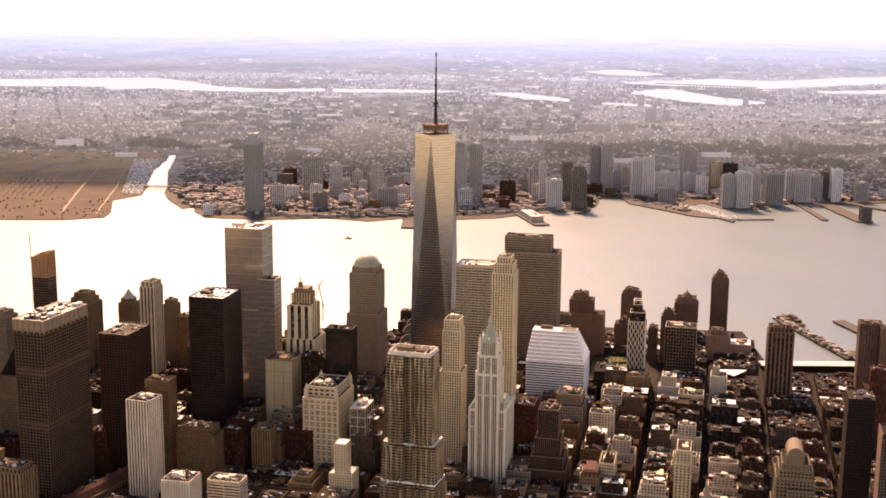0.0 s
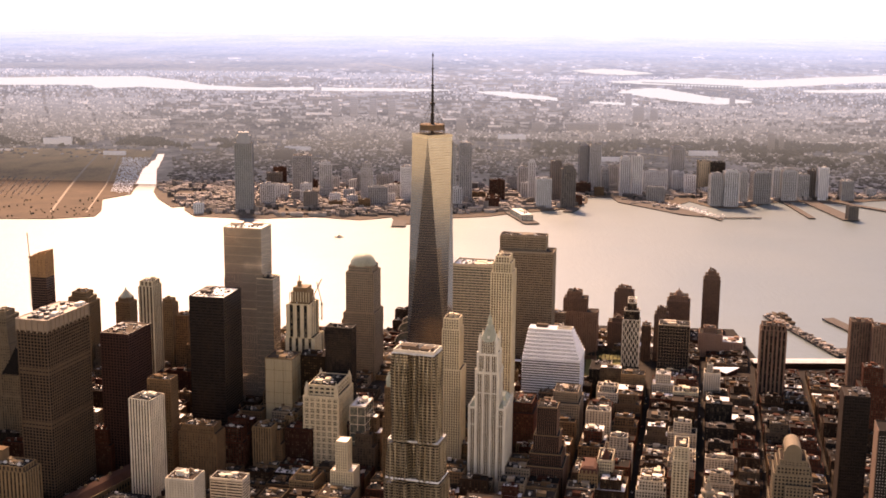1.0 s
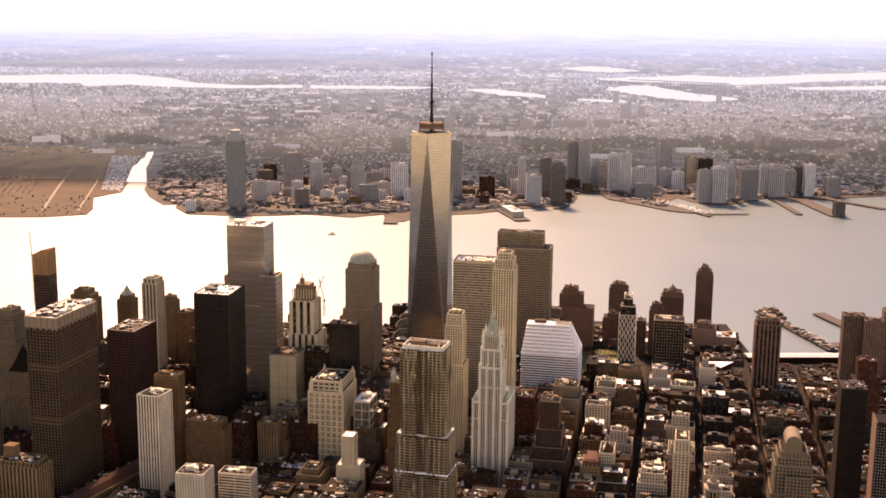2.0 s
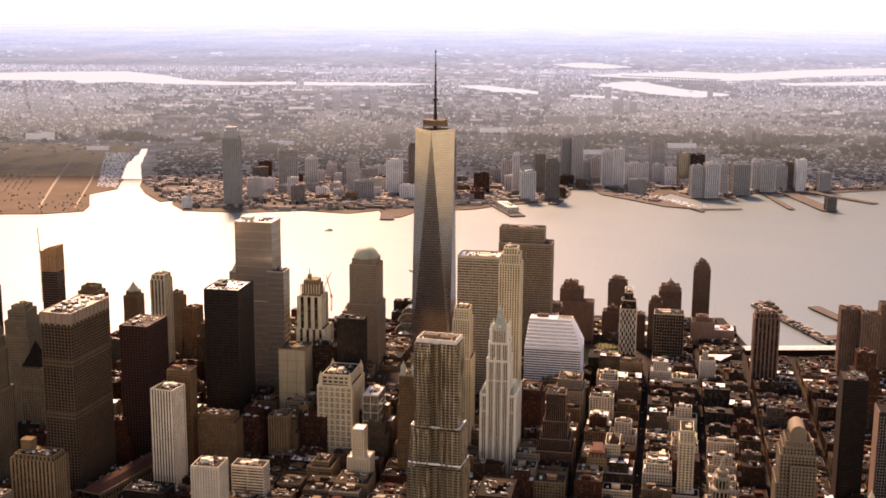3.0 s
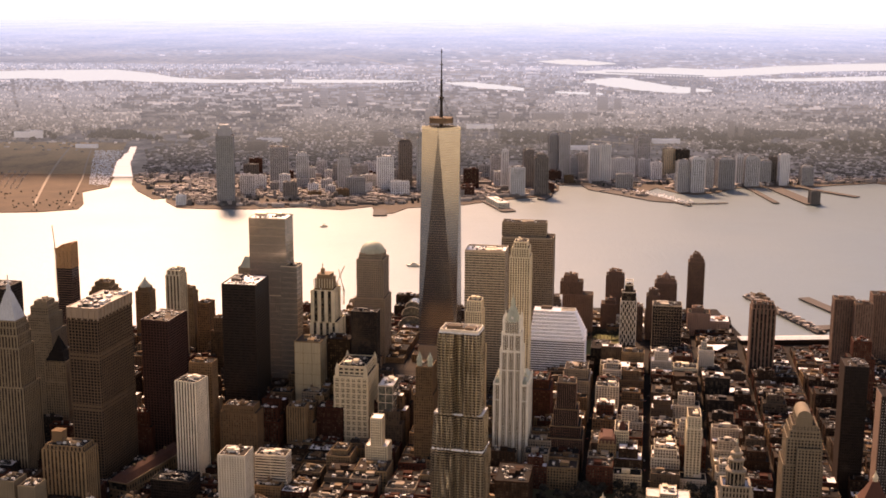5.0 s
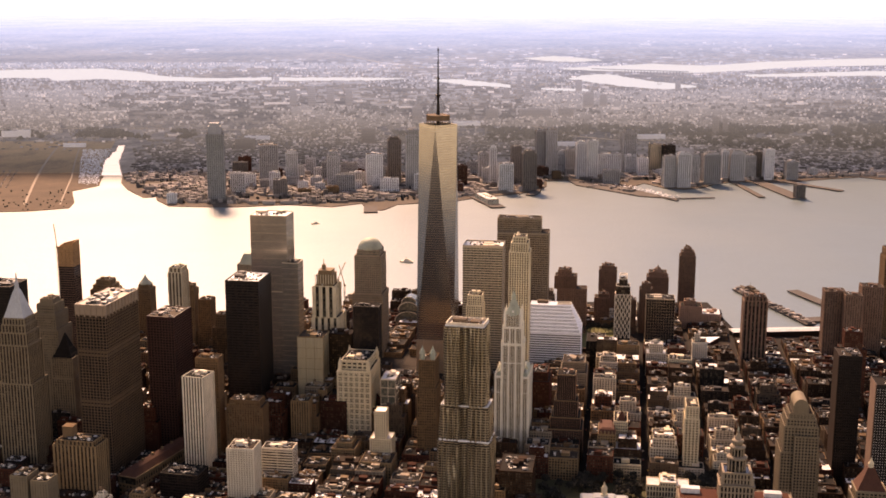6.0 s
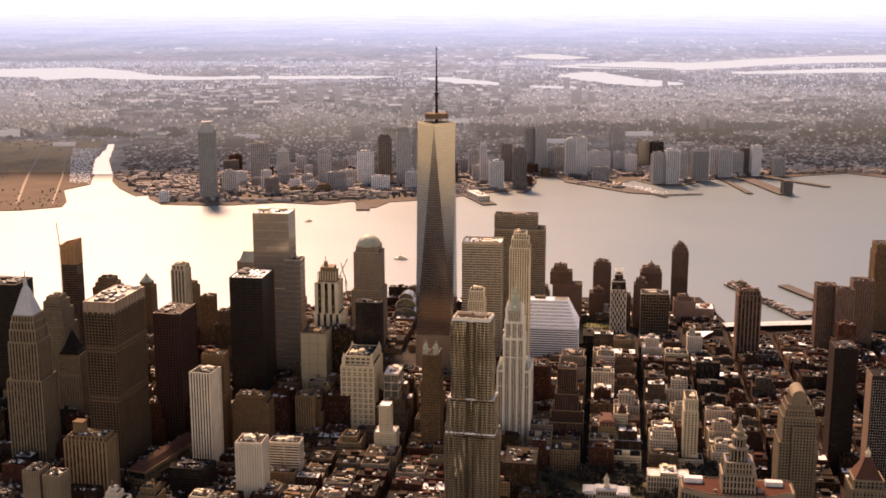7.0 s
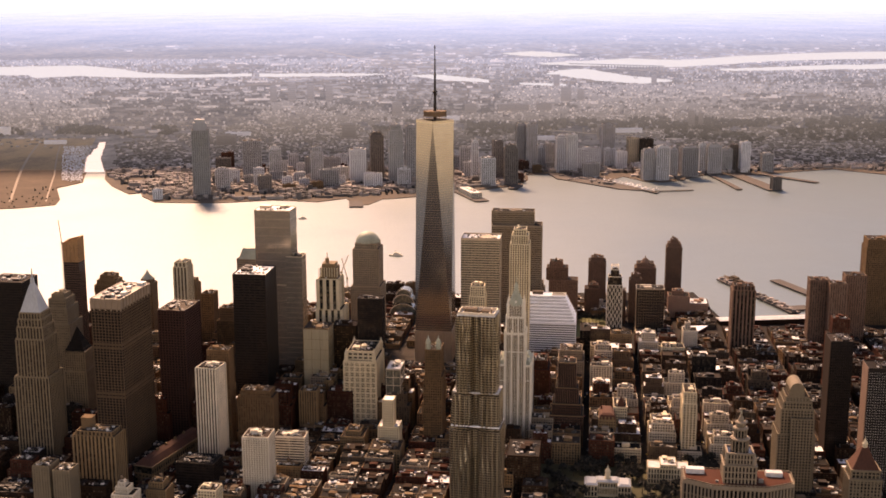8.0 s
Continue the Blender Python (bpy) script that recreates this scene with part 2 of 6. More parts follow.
QUADS = np.array([(0, 3, 2, 1), (4, 5, 6, 7), (0, 1, 5, 4), (1, 2, 6, 5), (2, 3, 7, 6), (3, 0, 4, 7)])


def mesh_of(name, verts, faces, material):
    me = bpy.data.meshes.new(name)
    me.from_pydata([tuple(v) for v in verts], [], [tuple(f) for f in faces])
    me.materials.append(material)
    me.update()
    return me


def box_mesh(name, boxes, material):
    """Rows of cx, cy, z0, sx, sy, sz: boxes that stand on z0."""
    b = np.array(boxes, float)
    c = b[:, None, :3] + np.array((0, 0, 1)) * b[:, None, 5:6] / 2
    v = c + CUBE[None] * b[:, None, 3:6]
    q = QUADS[None] + (np.arange(len(b)) * 8)[:, None, None]
    return mesh_of(name, v.reshape(-1, 3), q.reshape(-1, 4), material)


def loft_mesh(name, loops, material, cap=True):
    """Closed rings of equal length, one above another, skinned."""
    n = len(loops[0])
    v = [p for ring in loops for p in ring]
    fs = []
    for i in range(len(loops) - 1):
        for j in range(n):
            fs.append((i * n + j, i * n + (j + 1) % n, (i + 1) * n + (j + 1) % n, (i + 1) * n + j))
    if cap:
        fs.append(tuple(range((len(loops) - 1) * n, len(loops) * n)))
        fs.append(tuple(range(n - 1, -1, -1)))
    return mesh_of(name, v, fs, material)


def ring(r, z, n=12, x=0.0, y=0.0, turn=0.0, ry=None):
    ry = r if ry is None else ry
    return [(x + r * math.cos(2 * math.pi * (k + turn) / n), y + ry * math.sin(2 * math.pi * (k + turn) / n), z) for k in range(n)]


def rect(w, d, z, x=0.0, y=0.0):
    return [(x - w / 2, y - d / 2, z), (x + w / 2, y - d / 2, z), (x + w / 2, y + d / 2, z), (x - w / 2, y + d / 2, z)]


def lathe(name, profile, material, n=16, x=0.0, y=0.0, turn=0.0):
    return loft_mesh(name, [ring(max(r, 0.02), z, n, x, y, turn) for r, z in profile], material)


def thing(name, label, category, x, y, rot=0.0, z=0.0, group="", kind=""):
    ob = new(name)
    ob.empty_display_size = 1
    ob.matrix_world = pose(x, y, z, 0, 0, rot)
    return tagged(ob, label, category, group, kind)


def part(name, me, parent, label=""):
    me.name = name
    ob = new(name, me)
    ob.parent = parent
    return tagged(ob, label)


def pieces(name, boxes, material, parent, label=""):
    """Each box a part of its own."""
    for b in boxes:
        part(name, box_mesh(name, [b], material), parent, label)


# ---- buildings ----
def facade(w, d, z0, z1, bay, floor, pier, band, proud, x=0.0, y=0.0, only=""):
    """Piers and spandrels on four sides of a block; zero widths leave them out."""
    out = []
    if band > 0 and only != "pier":
        n = max(1, round((z1 - z0) / floor))
        h = (z1 - z0) / n
        for i in range(n + 1):
            z = z0 + i * h - (band if i == n else band / 2 if i else 0)
            p = proud * 0.6
            for s in (-1, 1):
                out.append((x, y + s * (d / 2 + p / 2 - 0.1), z, w + 2 * p, p + 0.2, band))
                out.append((x + s * (w / 2 + p / 2 - 0.1), y, z, p + 0.2, d - 0.42, band))
    if pier > 0 and only != "spandrel":
        n = max(1, round(w / bay))
        for i in range(n + 1):
            px = x - w / 2 + w * i / n
            for s in (-1, 1):
                out.append((px, y + s * (d / 2 + proud / 2 - 0.1), z0, pier, proud + 0.2, z1 - z0 + 0.3))
        n = max(1, round(d / bay))
        for i in range(1, n):
            py = y - d / 2 + d * i / n
            for s in (-1, 1):
                out.append((x + s * (w / 2 + proud / 2 - 0.1), py, z0, proud + 0.2, pier, z1 - z0 + 0.3))
    return out


def wall_ring(w, d, z, h, t, x=0.0, y=0.0):
    return [(x, y - d / 2 + t / 2, z, w, t, h), (x, y + d / 2 - t / 2, z, w, t, h),
            (x - w / 2 + t / 2, y, z, t, d - 2 * t, h), (x + w / 2 - t / 2, y, z, t, d - 2 * t, h)]


def roof_gear(root, w, d, z, rng, count=3, x=0.0, y=0.0, wall=None, house=True):
    """Lift house, fans, ducts and coolers on a roof."""
    if w < 5 or d < 5:
        return
    if house:
        for _ in range(3):
            hw, hd, hh = w * rng.uniform(0.12, 0.32), d * rng.uniform(0.12, 0.32), rng.uniform(1.8, 4.6)
            hx, hy = x + rng.uniform(-0.3, 0.3) * w, y + rng.uniform(-0.3, 0.3) * d
            part("lift_house", loft_mesh("lift_house", [rect(hw, hd, z, hx, hy), rect(hw, hd, z + hh, hx, hy), rect(hw + 0.5, hd + 0.5, z + hh, hx, hy), rect(hw + 0.5, hd + 0.5, z + hh + 0.35, hx, hy)], wall or M["conc"]), root)
    gear = []
    for _ in range(int(count * (1.5 + w * d / 900))):
        gx, gy = x + rng.uniform(-0.42, 0.42) * (w - 3), y + rng.uniform(-0.42, 0.42) * (d - 3)
        a, b, c = rng.uniform(1.2, 4), rng.uniform(1.2, 4), rng.uniform(0.9, 2.6)
        gear.append((gx, gy, z + 0.35, a, b, c))
        gear.append((gx, gy, z, a * 0.7, b * 0.7, 0.4))
        if rng.random() < 0.5:
            gear.append((gx + a, gy, z + 0.5, a * 1.5, 0.6, 0.6))
    if gear:
        tagged(part("roof_plant", box_mesh("roof_plant", gear, M["plant"]), root), kind="stuff")


def water_tank(root, x, y, z):
    t = part("water_tank", lathe("water_tank", [(1.9, z + 3), (1.9, z + 6.2), (2.0, z + 6.25), (0.1, z + 7.8)], M["wood"], 10, x, y), root, "weathered wooden roof water tank")
    part("tank_legs", box_mesh("tank_legs", [(x + a, y + b, z, 0.25, 0.25, 3.1) for a in (-1.2, 1.2) for b in (-1.2, 1.2)] + [(x, y, z + 2.7, 3.2, 3.2, 0.3)], M["black"]), t)


def tower(name, label, x, y, rot, tiers, wall, pane="glass", bay=3.2, floor=3.8, pier=1.1, band=1.3, proud=0.4,
          roof="roof", gear=4, tanks=0, group="downtown towers", category="skyscraper", cap=1.4, house=True, sill="", edge=""):
    """A block of stacked tiers (w, d, z0, z1[, ox, oy]): window wall, piers and spandrels, parapet, roof and roof gear."""
    root = thing(name, label, category, x, y, rot, group=group)
    rng = random.Random(int(x * 7 + y * 13 + 5))
    for w, d, z0, z1, *o in tiers:
        ox, oy = o if o else (0, 0)
        part("window_wall", box_mesh("window_wall", [(ox, oy, z0, w - 0.1, d - 0.1, z1 - z0 - 0.05)], M[pane]), root)
        if sill:
            tagged(part("pier", box_mesh("pier", facade(w, d, z0, z1, bay, floor, pier, band, proud, ox, oy, "pier"), M[wall]), root), kind="stuff")
            tagged(part("spandrel", box_mesh("spandrel", facade(w, d, z0, z1, bay, floor, pier, band, proud, ox, oy, "spandrel"), M[sill]), root), kind="stuff")
        else:
            tagged(part("facade", box_mesh("facade", facade(w, d, z0, z1, bay, floor, pier, band, proud, ox, oy), M[wall]), root), kind="stuff")
        part("parapet", box_mesh("parapet", wall_ring(w + proud, d + proud, z1 - 0.2, cap, 0.6, ox, oy), M[edge or wall]), root)
        part("roof", box_mesh("roof", [(ox, oy, z1 - 0.3, w - 0.9, d - 0.9, 0.45)], M[roof]), root)
    w, d, z0, z1, *o = tiers[-1]
    ox, oy = o if o else (0, 0)
    roof_gear(root, w - 2, d - 2, z1 + 0.15, rng, gear, ox, oy, M[wall], house)
    for _ in range(tanks):
        water_tank(root, ox + rng.uniform(-0.3, 0.3) * w, oy + rng.uniform(-0.3, 0.3) * d, z1 + 0.1)
    return root


# ---- setting ----
def slab(name, outline, z0, z1, material, label, category="ground"):
    bm = bmesh.new()
    f = bm.faces.new([bm.verts.new((x, y, z1)) for x, y in outline])
    if f.calc_area() and f.normal.z < 0:
        f.normal_flip()
    ext = bmesh.ops.extrude_face_region(bm, geom=[f])
    for v in (g for g in ext["geom"] if isinstance(g, bmesh.types.BMVert)):
        v.co.z = z0
    bmesh.ops.triangulate(bm, faces=list(bm.faces))
    bmesh.ops.recalc_face_normals(bm, faces=list(bm.faces))
    me = bpy.data.meshes.new(name)
    bm.to_mesh(me)
    bm.free()
    me.materials.append(material)
    return tagged(new(name, me), label, category, kind="structure")


river = tagged(new("water", box_mesh("water", [(0, -200, -6, 9000, 5700, 4)], M["water"])), "wide pale river rippled under a low sun", "river", kind="structure")
slab("ground", [(-1800, -250), (-950, -60), (-650, 60), (-560, 190), (-330, 265), (-226, 300), (-70, 425), (240, 455), (560, 448), (566, 228), (1000, 238), (1800, 330), (1800, -2700), (-1800, -2700)],
     -4, 0, M["asphalt"], "dark asphalt city ground with a stone river wall")
SHORE = [(-2600, 1440), (-1282, 1519), (-1180, 1530), (-1078, 1583), (-1090, 1680), (-1157, 1897), (-1101, 2011), (-1130, 2150), (-1152, 2290), (-2600, 2290)]
slab("ground", SHORE, -4, 0, M["marsh"], "flat riverside park of dry brown winter grass")
slab("ground", [(-1090, 2290), (-1045, 2074), (-990, 1930), (-936, 1830), (-900, 1765), (-868, 1790), (-850, 1720), (-792, 1615), (-690, 1600), (-575, 1600), (-440, 1640), (-305, 1600), (-220, 1660), (-190, 1545),
     (-150, 1545), (-110, 1640), (60, 1700), (130, 1760), (332, 1880), (372, 2000), (382, 2108), (480, 2126), (560, 2000), (640, 1960), (701, 2057), (750, 1950), (810, 1925), (880, 1960), (937, 2038), (1006, 2084), (1180, 2070), (1300, 2130),
     (1471, 2192), (1560, 2100), (1900, 1800), (2600, 1500), (2600, 2290)],
     -4, 0, M["soil"], "built-up far bank of the river")

# The far land is drawn nearer along the lines of sight, so that it rises like the inside of a shallow bowl.
HUB, NEAR, REACH = (35.0, -2020.0, 625.0), 4300.0, 560.0


def shrink(s, d, lift=0.0):
    """Where ground at d metres ahead and s * d metres aside stands."""
    e = d if d < NEAR else NEAR + REACH * (1 - math.exp(-(d - NEAR) / REACH))
    e -= lift
    return (HUB[0] + s * e, HUB[1] + e, HUB[2] * (1 - e / d))


def sheet(name, cols, rows, point, material, label, category):
    """A grid of point(u, v) for u, v from 0 to 1, with the true ground place in km as its UV."""
    v, uv = [], []
    for j in range(rows + 1):
        for i in range(cols + 1):
            p, t = point(i / cols, j / rows)
            v.append(p)
            uv.append(t)
    n = cols + 1
    fs = [(j * n + i, j * n + i + 1, (j + 1) * n + i + 1, (j + 1) * n + i) for j in range(rows) for i in range(cols)]
    me = mesh_of(name, v, fs, material)
    layer = me.uv_layers.new(name="ground_km")
    for lp in me.loops:
        layer.data[lp.index].uv = uv[lp.vertex_index]
    for p in me.polygons:
        p.use_smooth = True
    return tagged(new(name, me), label, category, kind="structure")


def far_ground(u, v):
    s = (u - 0.5) * 1.7
    d = 4270.0 * (62000.0 / 4270.0) ** v
    x, y, z = shrink(s, d)
    return (x, y, z - 1.0 + 0.6 * min(1, v * 50)), (s * d / 1000, d / 1000)


sheet("backdrop", 60, 110, far_ground, M["far_land"], "distant plain of towns and meadows reaching the horizon, haze painted in", "distance")


def far_reach(name, near_edge, far_edge, label, stuff="far_water"):
    """A stretch of far water between a near and a far bank, each a run of (aside, km)."""
    def along(run, u):
        k = u * (len(run) - 1)
        i = min(int(k), len(run) - 2)
        a, b, t = run[i], run[i + 1], k - i
        return a[0] + (b[0] - a[0]) * t, a[1] + (b[1] - a[1]) * t

    def point(u, v):
        a, b = along(near_edge, u), along(far_edge, u)
        wob = 0.02 * math.sin(u * 37) + 0.015 * math.sin(u * 91 + 1)
        s, d = a[0] + (b[0] - a[0]) * v, (a[1] + (b[1] - a[1]) * v + wob) * 1000
        return shrink(s, d, 9.0), (s * d / 1000, d / 1000)
    return sheet(name, 60, 6, point, M[stuff], label, "water")


PALE = "far pale stretch of water with a painted-in glow"
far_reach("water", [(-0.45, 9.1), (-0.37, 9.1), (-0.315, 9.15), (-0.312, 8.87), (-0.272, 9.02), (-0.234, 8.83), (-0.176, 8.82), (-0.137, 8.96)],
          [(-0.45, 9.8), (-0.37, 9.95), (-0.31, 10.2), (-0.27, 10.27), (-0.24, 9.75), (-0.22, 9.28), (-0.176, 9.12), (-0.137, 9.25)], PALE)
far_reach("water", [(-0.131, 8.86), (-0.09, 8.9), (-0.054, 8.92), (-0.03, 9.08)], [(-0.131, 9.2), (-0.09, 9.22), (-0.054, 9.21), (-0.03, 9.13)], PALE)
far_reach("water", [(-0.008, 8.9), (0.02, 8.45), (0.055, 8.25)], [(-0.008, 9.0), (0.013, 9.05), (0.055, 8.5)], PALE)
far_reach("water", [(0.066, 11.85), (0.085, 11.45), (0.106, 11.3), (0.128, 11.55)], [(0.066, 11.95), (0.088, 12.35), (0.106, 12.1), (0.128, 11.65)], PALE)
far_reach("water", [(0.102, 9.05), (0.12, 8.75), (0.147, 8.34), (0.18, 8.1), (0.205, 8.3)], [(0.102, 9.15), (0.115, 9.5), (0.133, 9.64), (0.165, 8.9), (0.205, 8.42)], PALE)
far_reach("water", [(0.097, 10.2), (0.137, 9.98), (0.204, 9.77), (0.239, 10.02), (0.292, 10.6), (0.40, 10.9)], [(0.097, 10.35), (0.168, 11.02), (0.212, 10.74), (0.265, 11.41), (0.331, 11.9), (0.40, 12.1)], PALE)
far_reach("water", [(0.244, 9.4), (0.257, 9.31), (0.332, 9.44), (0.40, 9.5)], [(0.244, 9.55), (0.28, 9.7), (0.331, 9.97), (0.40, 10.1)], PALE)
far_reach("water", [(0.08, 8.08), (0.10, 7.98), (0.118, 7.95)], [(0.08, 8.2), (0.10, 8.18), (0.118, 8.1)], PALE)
far_reach("water", [(-0.279, 4.24), (-0.275, 4.6), (-0.2645, 4.95), (-0.2625, 5.10)], [(-0.2625, 4.24), (-0.2635, 4.6), (-0.259, 4.95), (-0.2575, 5.12)], "narrow harbour inlet with a painted-in glow between a marina and a park", "inlet")


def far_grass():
    """Dry grass in patches of olive, straw and brown, with haze painted as emission."""
    m = hazy("far_grass_haze_glow", (0.40, 0.235, 0.13), 0.1, 0.30)
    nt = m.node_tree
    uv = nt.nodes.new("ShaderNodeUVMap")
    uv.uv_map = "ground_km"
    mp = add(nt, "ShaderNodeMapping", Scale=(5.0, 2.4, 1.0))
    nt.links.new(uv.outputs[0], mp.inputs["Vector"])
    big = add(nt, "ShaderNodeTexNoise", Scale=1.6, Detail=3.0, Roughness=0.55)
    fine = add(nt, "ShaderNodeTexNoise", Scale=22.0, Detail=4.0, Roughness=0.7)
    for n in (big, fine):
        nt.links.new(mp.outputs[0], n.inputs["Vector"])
    # Colours paler than the near grass, to offset shade on the rising sheet.
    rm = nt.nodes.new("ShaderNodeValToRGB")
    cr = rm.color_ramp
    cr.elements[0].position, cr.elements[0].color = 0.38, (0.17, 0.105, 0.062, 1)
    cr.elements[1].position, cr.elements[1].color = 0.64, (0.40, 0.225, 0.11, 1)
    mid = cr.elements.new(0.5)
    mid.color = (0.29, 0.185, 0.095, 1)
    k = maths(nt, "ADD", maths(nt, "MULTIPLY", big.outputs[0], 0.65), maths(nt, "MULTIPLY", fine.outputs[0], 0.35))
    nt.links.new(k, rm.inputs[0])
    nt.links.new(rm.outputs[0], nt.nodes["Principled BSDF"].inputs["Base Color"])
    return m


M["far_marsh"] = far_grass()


def far_meadow(u, v):
    s, d = -0.62 + u * (0.341 + 0.014 * v), 4302 + v * 940
    return shrink(s, d, 2.5), (s * d / 1000, d / 1000)


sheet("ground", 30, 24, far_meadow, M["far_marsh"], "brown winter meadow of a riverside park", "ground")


# ---- towers of the near city ----
FD = "downtown towers"

# the tallest: a tapering glass antiprism with a mast
def spire_tower():
    root = thing("glass_skyscraper", "tallest tapering mirror-glass tower with a tall mast", "skyscraper", 0, 0, -9, group=FD)
    H0, H1, a = 57.0, 415.0, 31.5

    def outline(z, grow=0.0):
        t = min(1.0, max(0.0, (z - H0) / (H1 - H0)))
        pts = []
        for k in range(4):
            q = math.pi / 4 + k * math.pi / 2
            c = (a * math.sqrt(2) * math.cos(q), a * math.sqrt(2) * math.sin(q))
            q2 = q + math.pi / 4
            m = (a * math.cos(q2), a * math.sin(q2))
            e0 = (a * math.cos(q - math.pi / 4), a * math.sin(q - math.pi / 4))
            corner0 = (c[0] + (e0[0] - c[0]) * t, c[1] + (e0[1] - c[1]) * t)
            corner1 = (c[0] + (m[0] - c[0]) * t, c[1] + (m[1] - c[1]) * t)
            pts += [corner0, corner1]
        g = 1 + grow / a
        return [(x * g, y * g, z) for x, y in pts]
    skin = [outline(z) for z in np.linspace(H0, H1, 10)]
    part("window_wall", loft_mesh("window_wall", skin, M["mirror"]), root)
    part("podium", loft_mesh("podium", [outline(0, 0.4), outline(H0 + 0.5, 0.4)], M["alu"]), root)
    v, fs = [], []
    for z in np.arange(H0 + 4, H1 - 3, 4.05):
        lo, hi = outline(z, 0.10), outline(z + 0.35, 0.10)
        b = len(v)
        v += lo + hi
        fs += [(b + j, b + (j + 1) % 8, b + 8 + (j + 1) % 8, b + 8 + j) for j in range(8)]
    tagged(part("floor_line", mesh_of("floor_lines", v, fs, M["grey"]), root), kind="stuff")
    part("parapet", loft_mesh("parapet", [outline(H1 - 2.5, 0.3), outline(H1 + 2, 0.3), outline(H1 + 2, -1.2), outline(H1 - 2, -1.2)], M["steel"]), root, "bright steel parapet")
    # the ring platform that carries the aerials
    part("roof", loft_mesh("roof", [ring(20, 412, 24), ring(20, 416, 24)], M["tar"]), root)
    rg = part("aerial_ring", lathe("aerial_ring", [(15, 423), (19.5, 423), (19.5, 425), (18.7, 425), (18.7, 430), (19.5, 430), (19.5, 431.5), (15, 431.5)], M["wood"], 28), root, "brown steel ring platform with aerials")
    posts = [(19 * math.cos(q), 19 * math.sin(q), 414, 0.6, 0.6, 15 + 2 * (k % 3)) for k, q in enumerate(np.linspace(0, 2 * math.pi, 24, endpoint=False))]
    tagged(part("aerial", box_mesh("aerial", posts, M["wood"]), rg), kind="stuff")
    part("mast", lathe("mast", [(3.2, 414), (2.6, 440), (2.2, 450), (2.2, 462), (4.6, 462.5), (4.6, 464.5), (2.0, 465), (1.7, 490), (2.6, 490.3), (2.6, 491.5), (1.3, 492), (1.1, 515), (1.9, 515.3), (1.9, 516.3), (0.9, 517), (0.6, 534), (1.2, 534.5), (1.2, 537), (0.2, 541)], M["black"], 10), root, "slim dark steel mast")
    stays = []
    for k in range(8):
        q = k * math.pi / 4
        stays += [(math.cos(q) * r, math.sin(q) * r, 430 + (19 - r) * 1.9, 0.35, 0.35, 2.6) for r in np.linspace(2.5, 18, 14)]
    tagged(part("stay", box_mesh("stay", stays, M["black"]), root), kind="stuff")


spire_tower()

gt = tower("office_tower", "tan gridded slab tower with tall columns and a solid crown", -432.8, -463.9, -13, [(40, 90, 0, 108), (40.4, 90.4, 108, 113), (40, 90, 113, 175), (40.4, 90.4, 175, 180), (40, 90, 180, 228)], "gridst", "darkgl", bay=4.6, floor=3.9, pier=0.95, band=1.0, proud=0.9, sill="gridst", gear=12, roof="roof", cap=2.5)
part("crown", box_mesh("crown", [(0, 0, 228.3, 41, 91, 13)] + wall_ring(42.4, 92.4, 240.4, 1.8, 1.2), M["crownst"]), gt, "solid tan metal crown")
pieces("crown_column", [(sx * 20.9, -45 + 9 * k, 226, 1.2, 1.6, 15) for sx in (-1, 1) for k in range(11)] + [(-16 + 8 * k, -46, 226, 1.6, 1.2, 15) for k in range(5)], M["crownst"], gt)
tagged(part("roof_plant", box_mesh("roof_plant", [(random.Random(k).uniform(-16, 16), random.Random(k + 50).uniform(-40, 40), 241.3, 3 + k % 3 * 2, 4 + k % 4 * 2, 2 + k % 3) for k in range(26)], M["plant"]), gt), kind="stuff")
tower("office_tower", "flat-topped dark maroon metal tower", -373.3, -371.7, -12, [(38.4, 59.7, 0, 196.5)], "maroon", "darkgl", bay=4.4, floor=3.8, pier=1.6, band=1.6, proud=0.15, gear=5, roof="conc")
tower("office_tower", "massive black steel tower with banded floors", -276.1, -284.1, -9, [(48.6, 61.8, 0, 225.5)], "black", "darkgl", bay=8, floor=4.0, pier=0.7, band=2.1, proud=0.5, gear=9, roof="pale", cap=2.0)
tower("office_tower", "tall pale mirror-glass tower with a flat top", -254.1, -170.7, -9, [(60.1, 42.1, 0, 180.6), (56.1, 42.1, 180.6, 297.9)], "alu", "skygl", bay=3.0, floor=12.4, pier=0.1, band=0.25, proud=0.06, gear=3, roof="pale")
tower("office_tower", "lower glass wing beside a taller glass tower", -223.0, -183.1, -9, [(24.8, 29.4, 0, 226.2)], "alu", "skygl", bay=3.0, floor=8.2, pier=0.1, band=0.3, proud=0.06, gear=2)
tower("apartment_tower", "ornate limestone tower with a stepped crown", -541.3, -353.8, -9, [(37.2, 44.6, 0, 171.9), (30.2, 38.6, 171.9, 193.6), (24.2, 30.6, 193.6, 206.3), (17.2, 22.6, 206.3, 212.6)], "lime", bay=3.0, floor=3.7, pier=1.5, band=1.7, proud=0.5, gear=2)
tower("office_tower", "dark flat-topped office tower downtown", -617, -327, -9, [(52, 50, 0, 227)], "black", "darkgl", bay=3.0, floor=3.9, pier=0.8, band=1.5, proud=0.4, gear=6)
tower("office_tower", "brown tower with a rounded octagonal top", -547.4, -36.7, -9, [(39.3, 34.6, 0, 149.3), (32.3, 28.6, 149.3, 156.8), (23.3, 22.6, 156.8, 164.4)], "sand", "bronze", bay=3.4, floor=3.8, pier=1.4, band=1.6, gear=1)
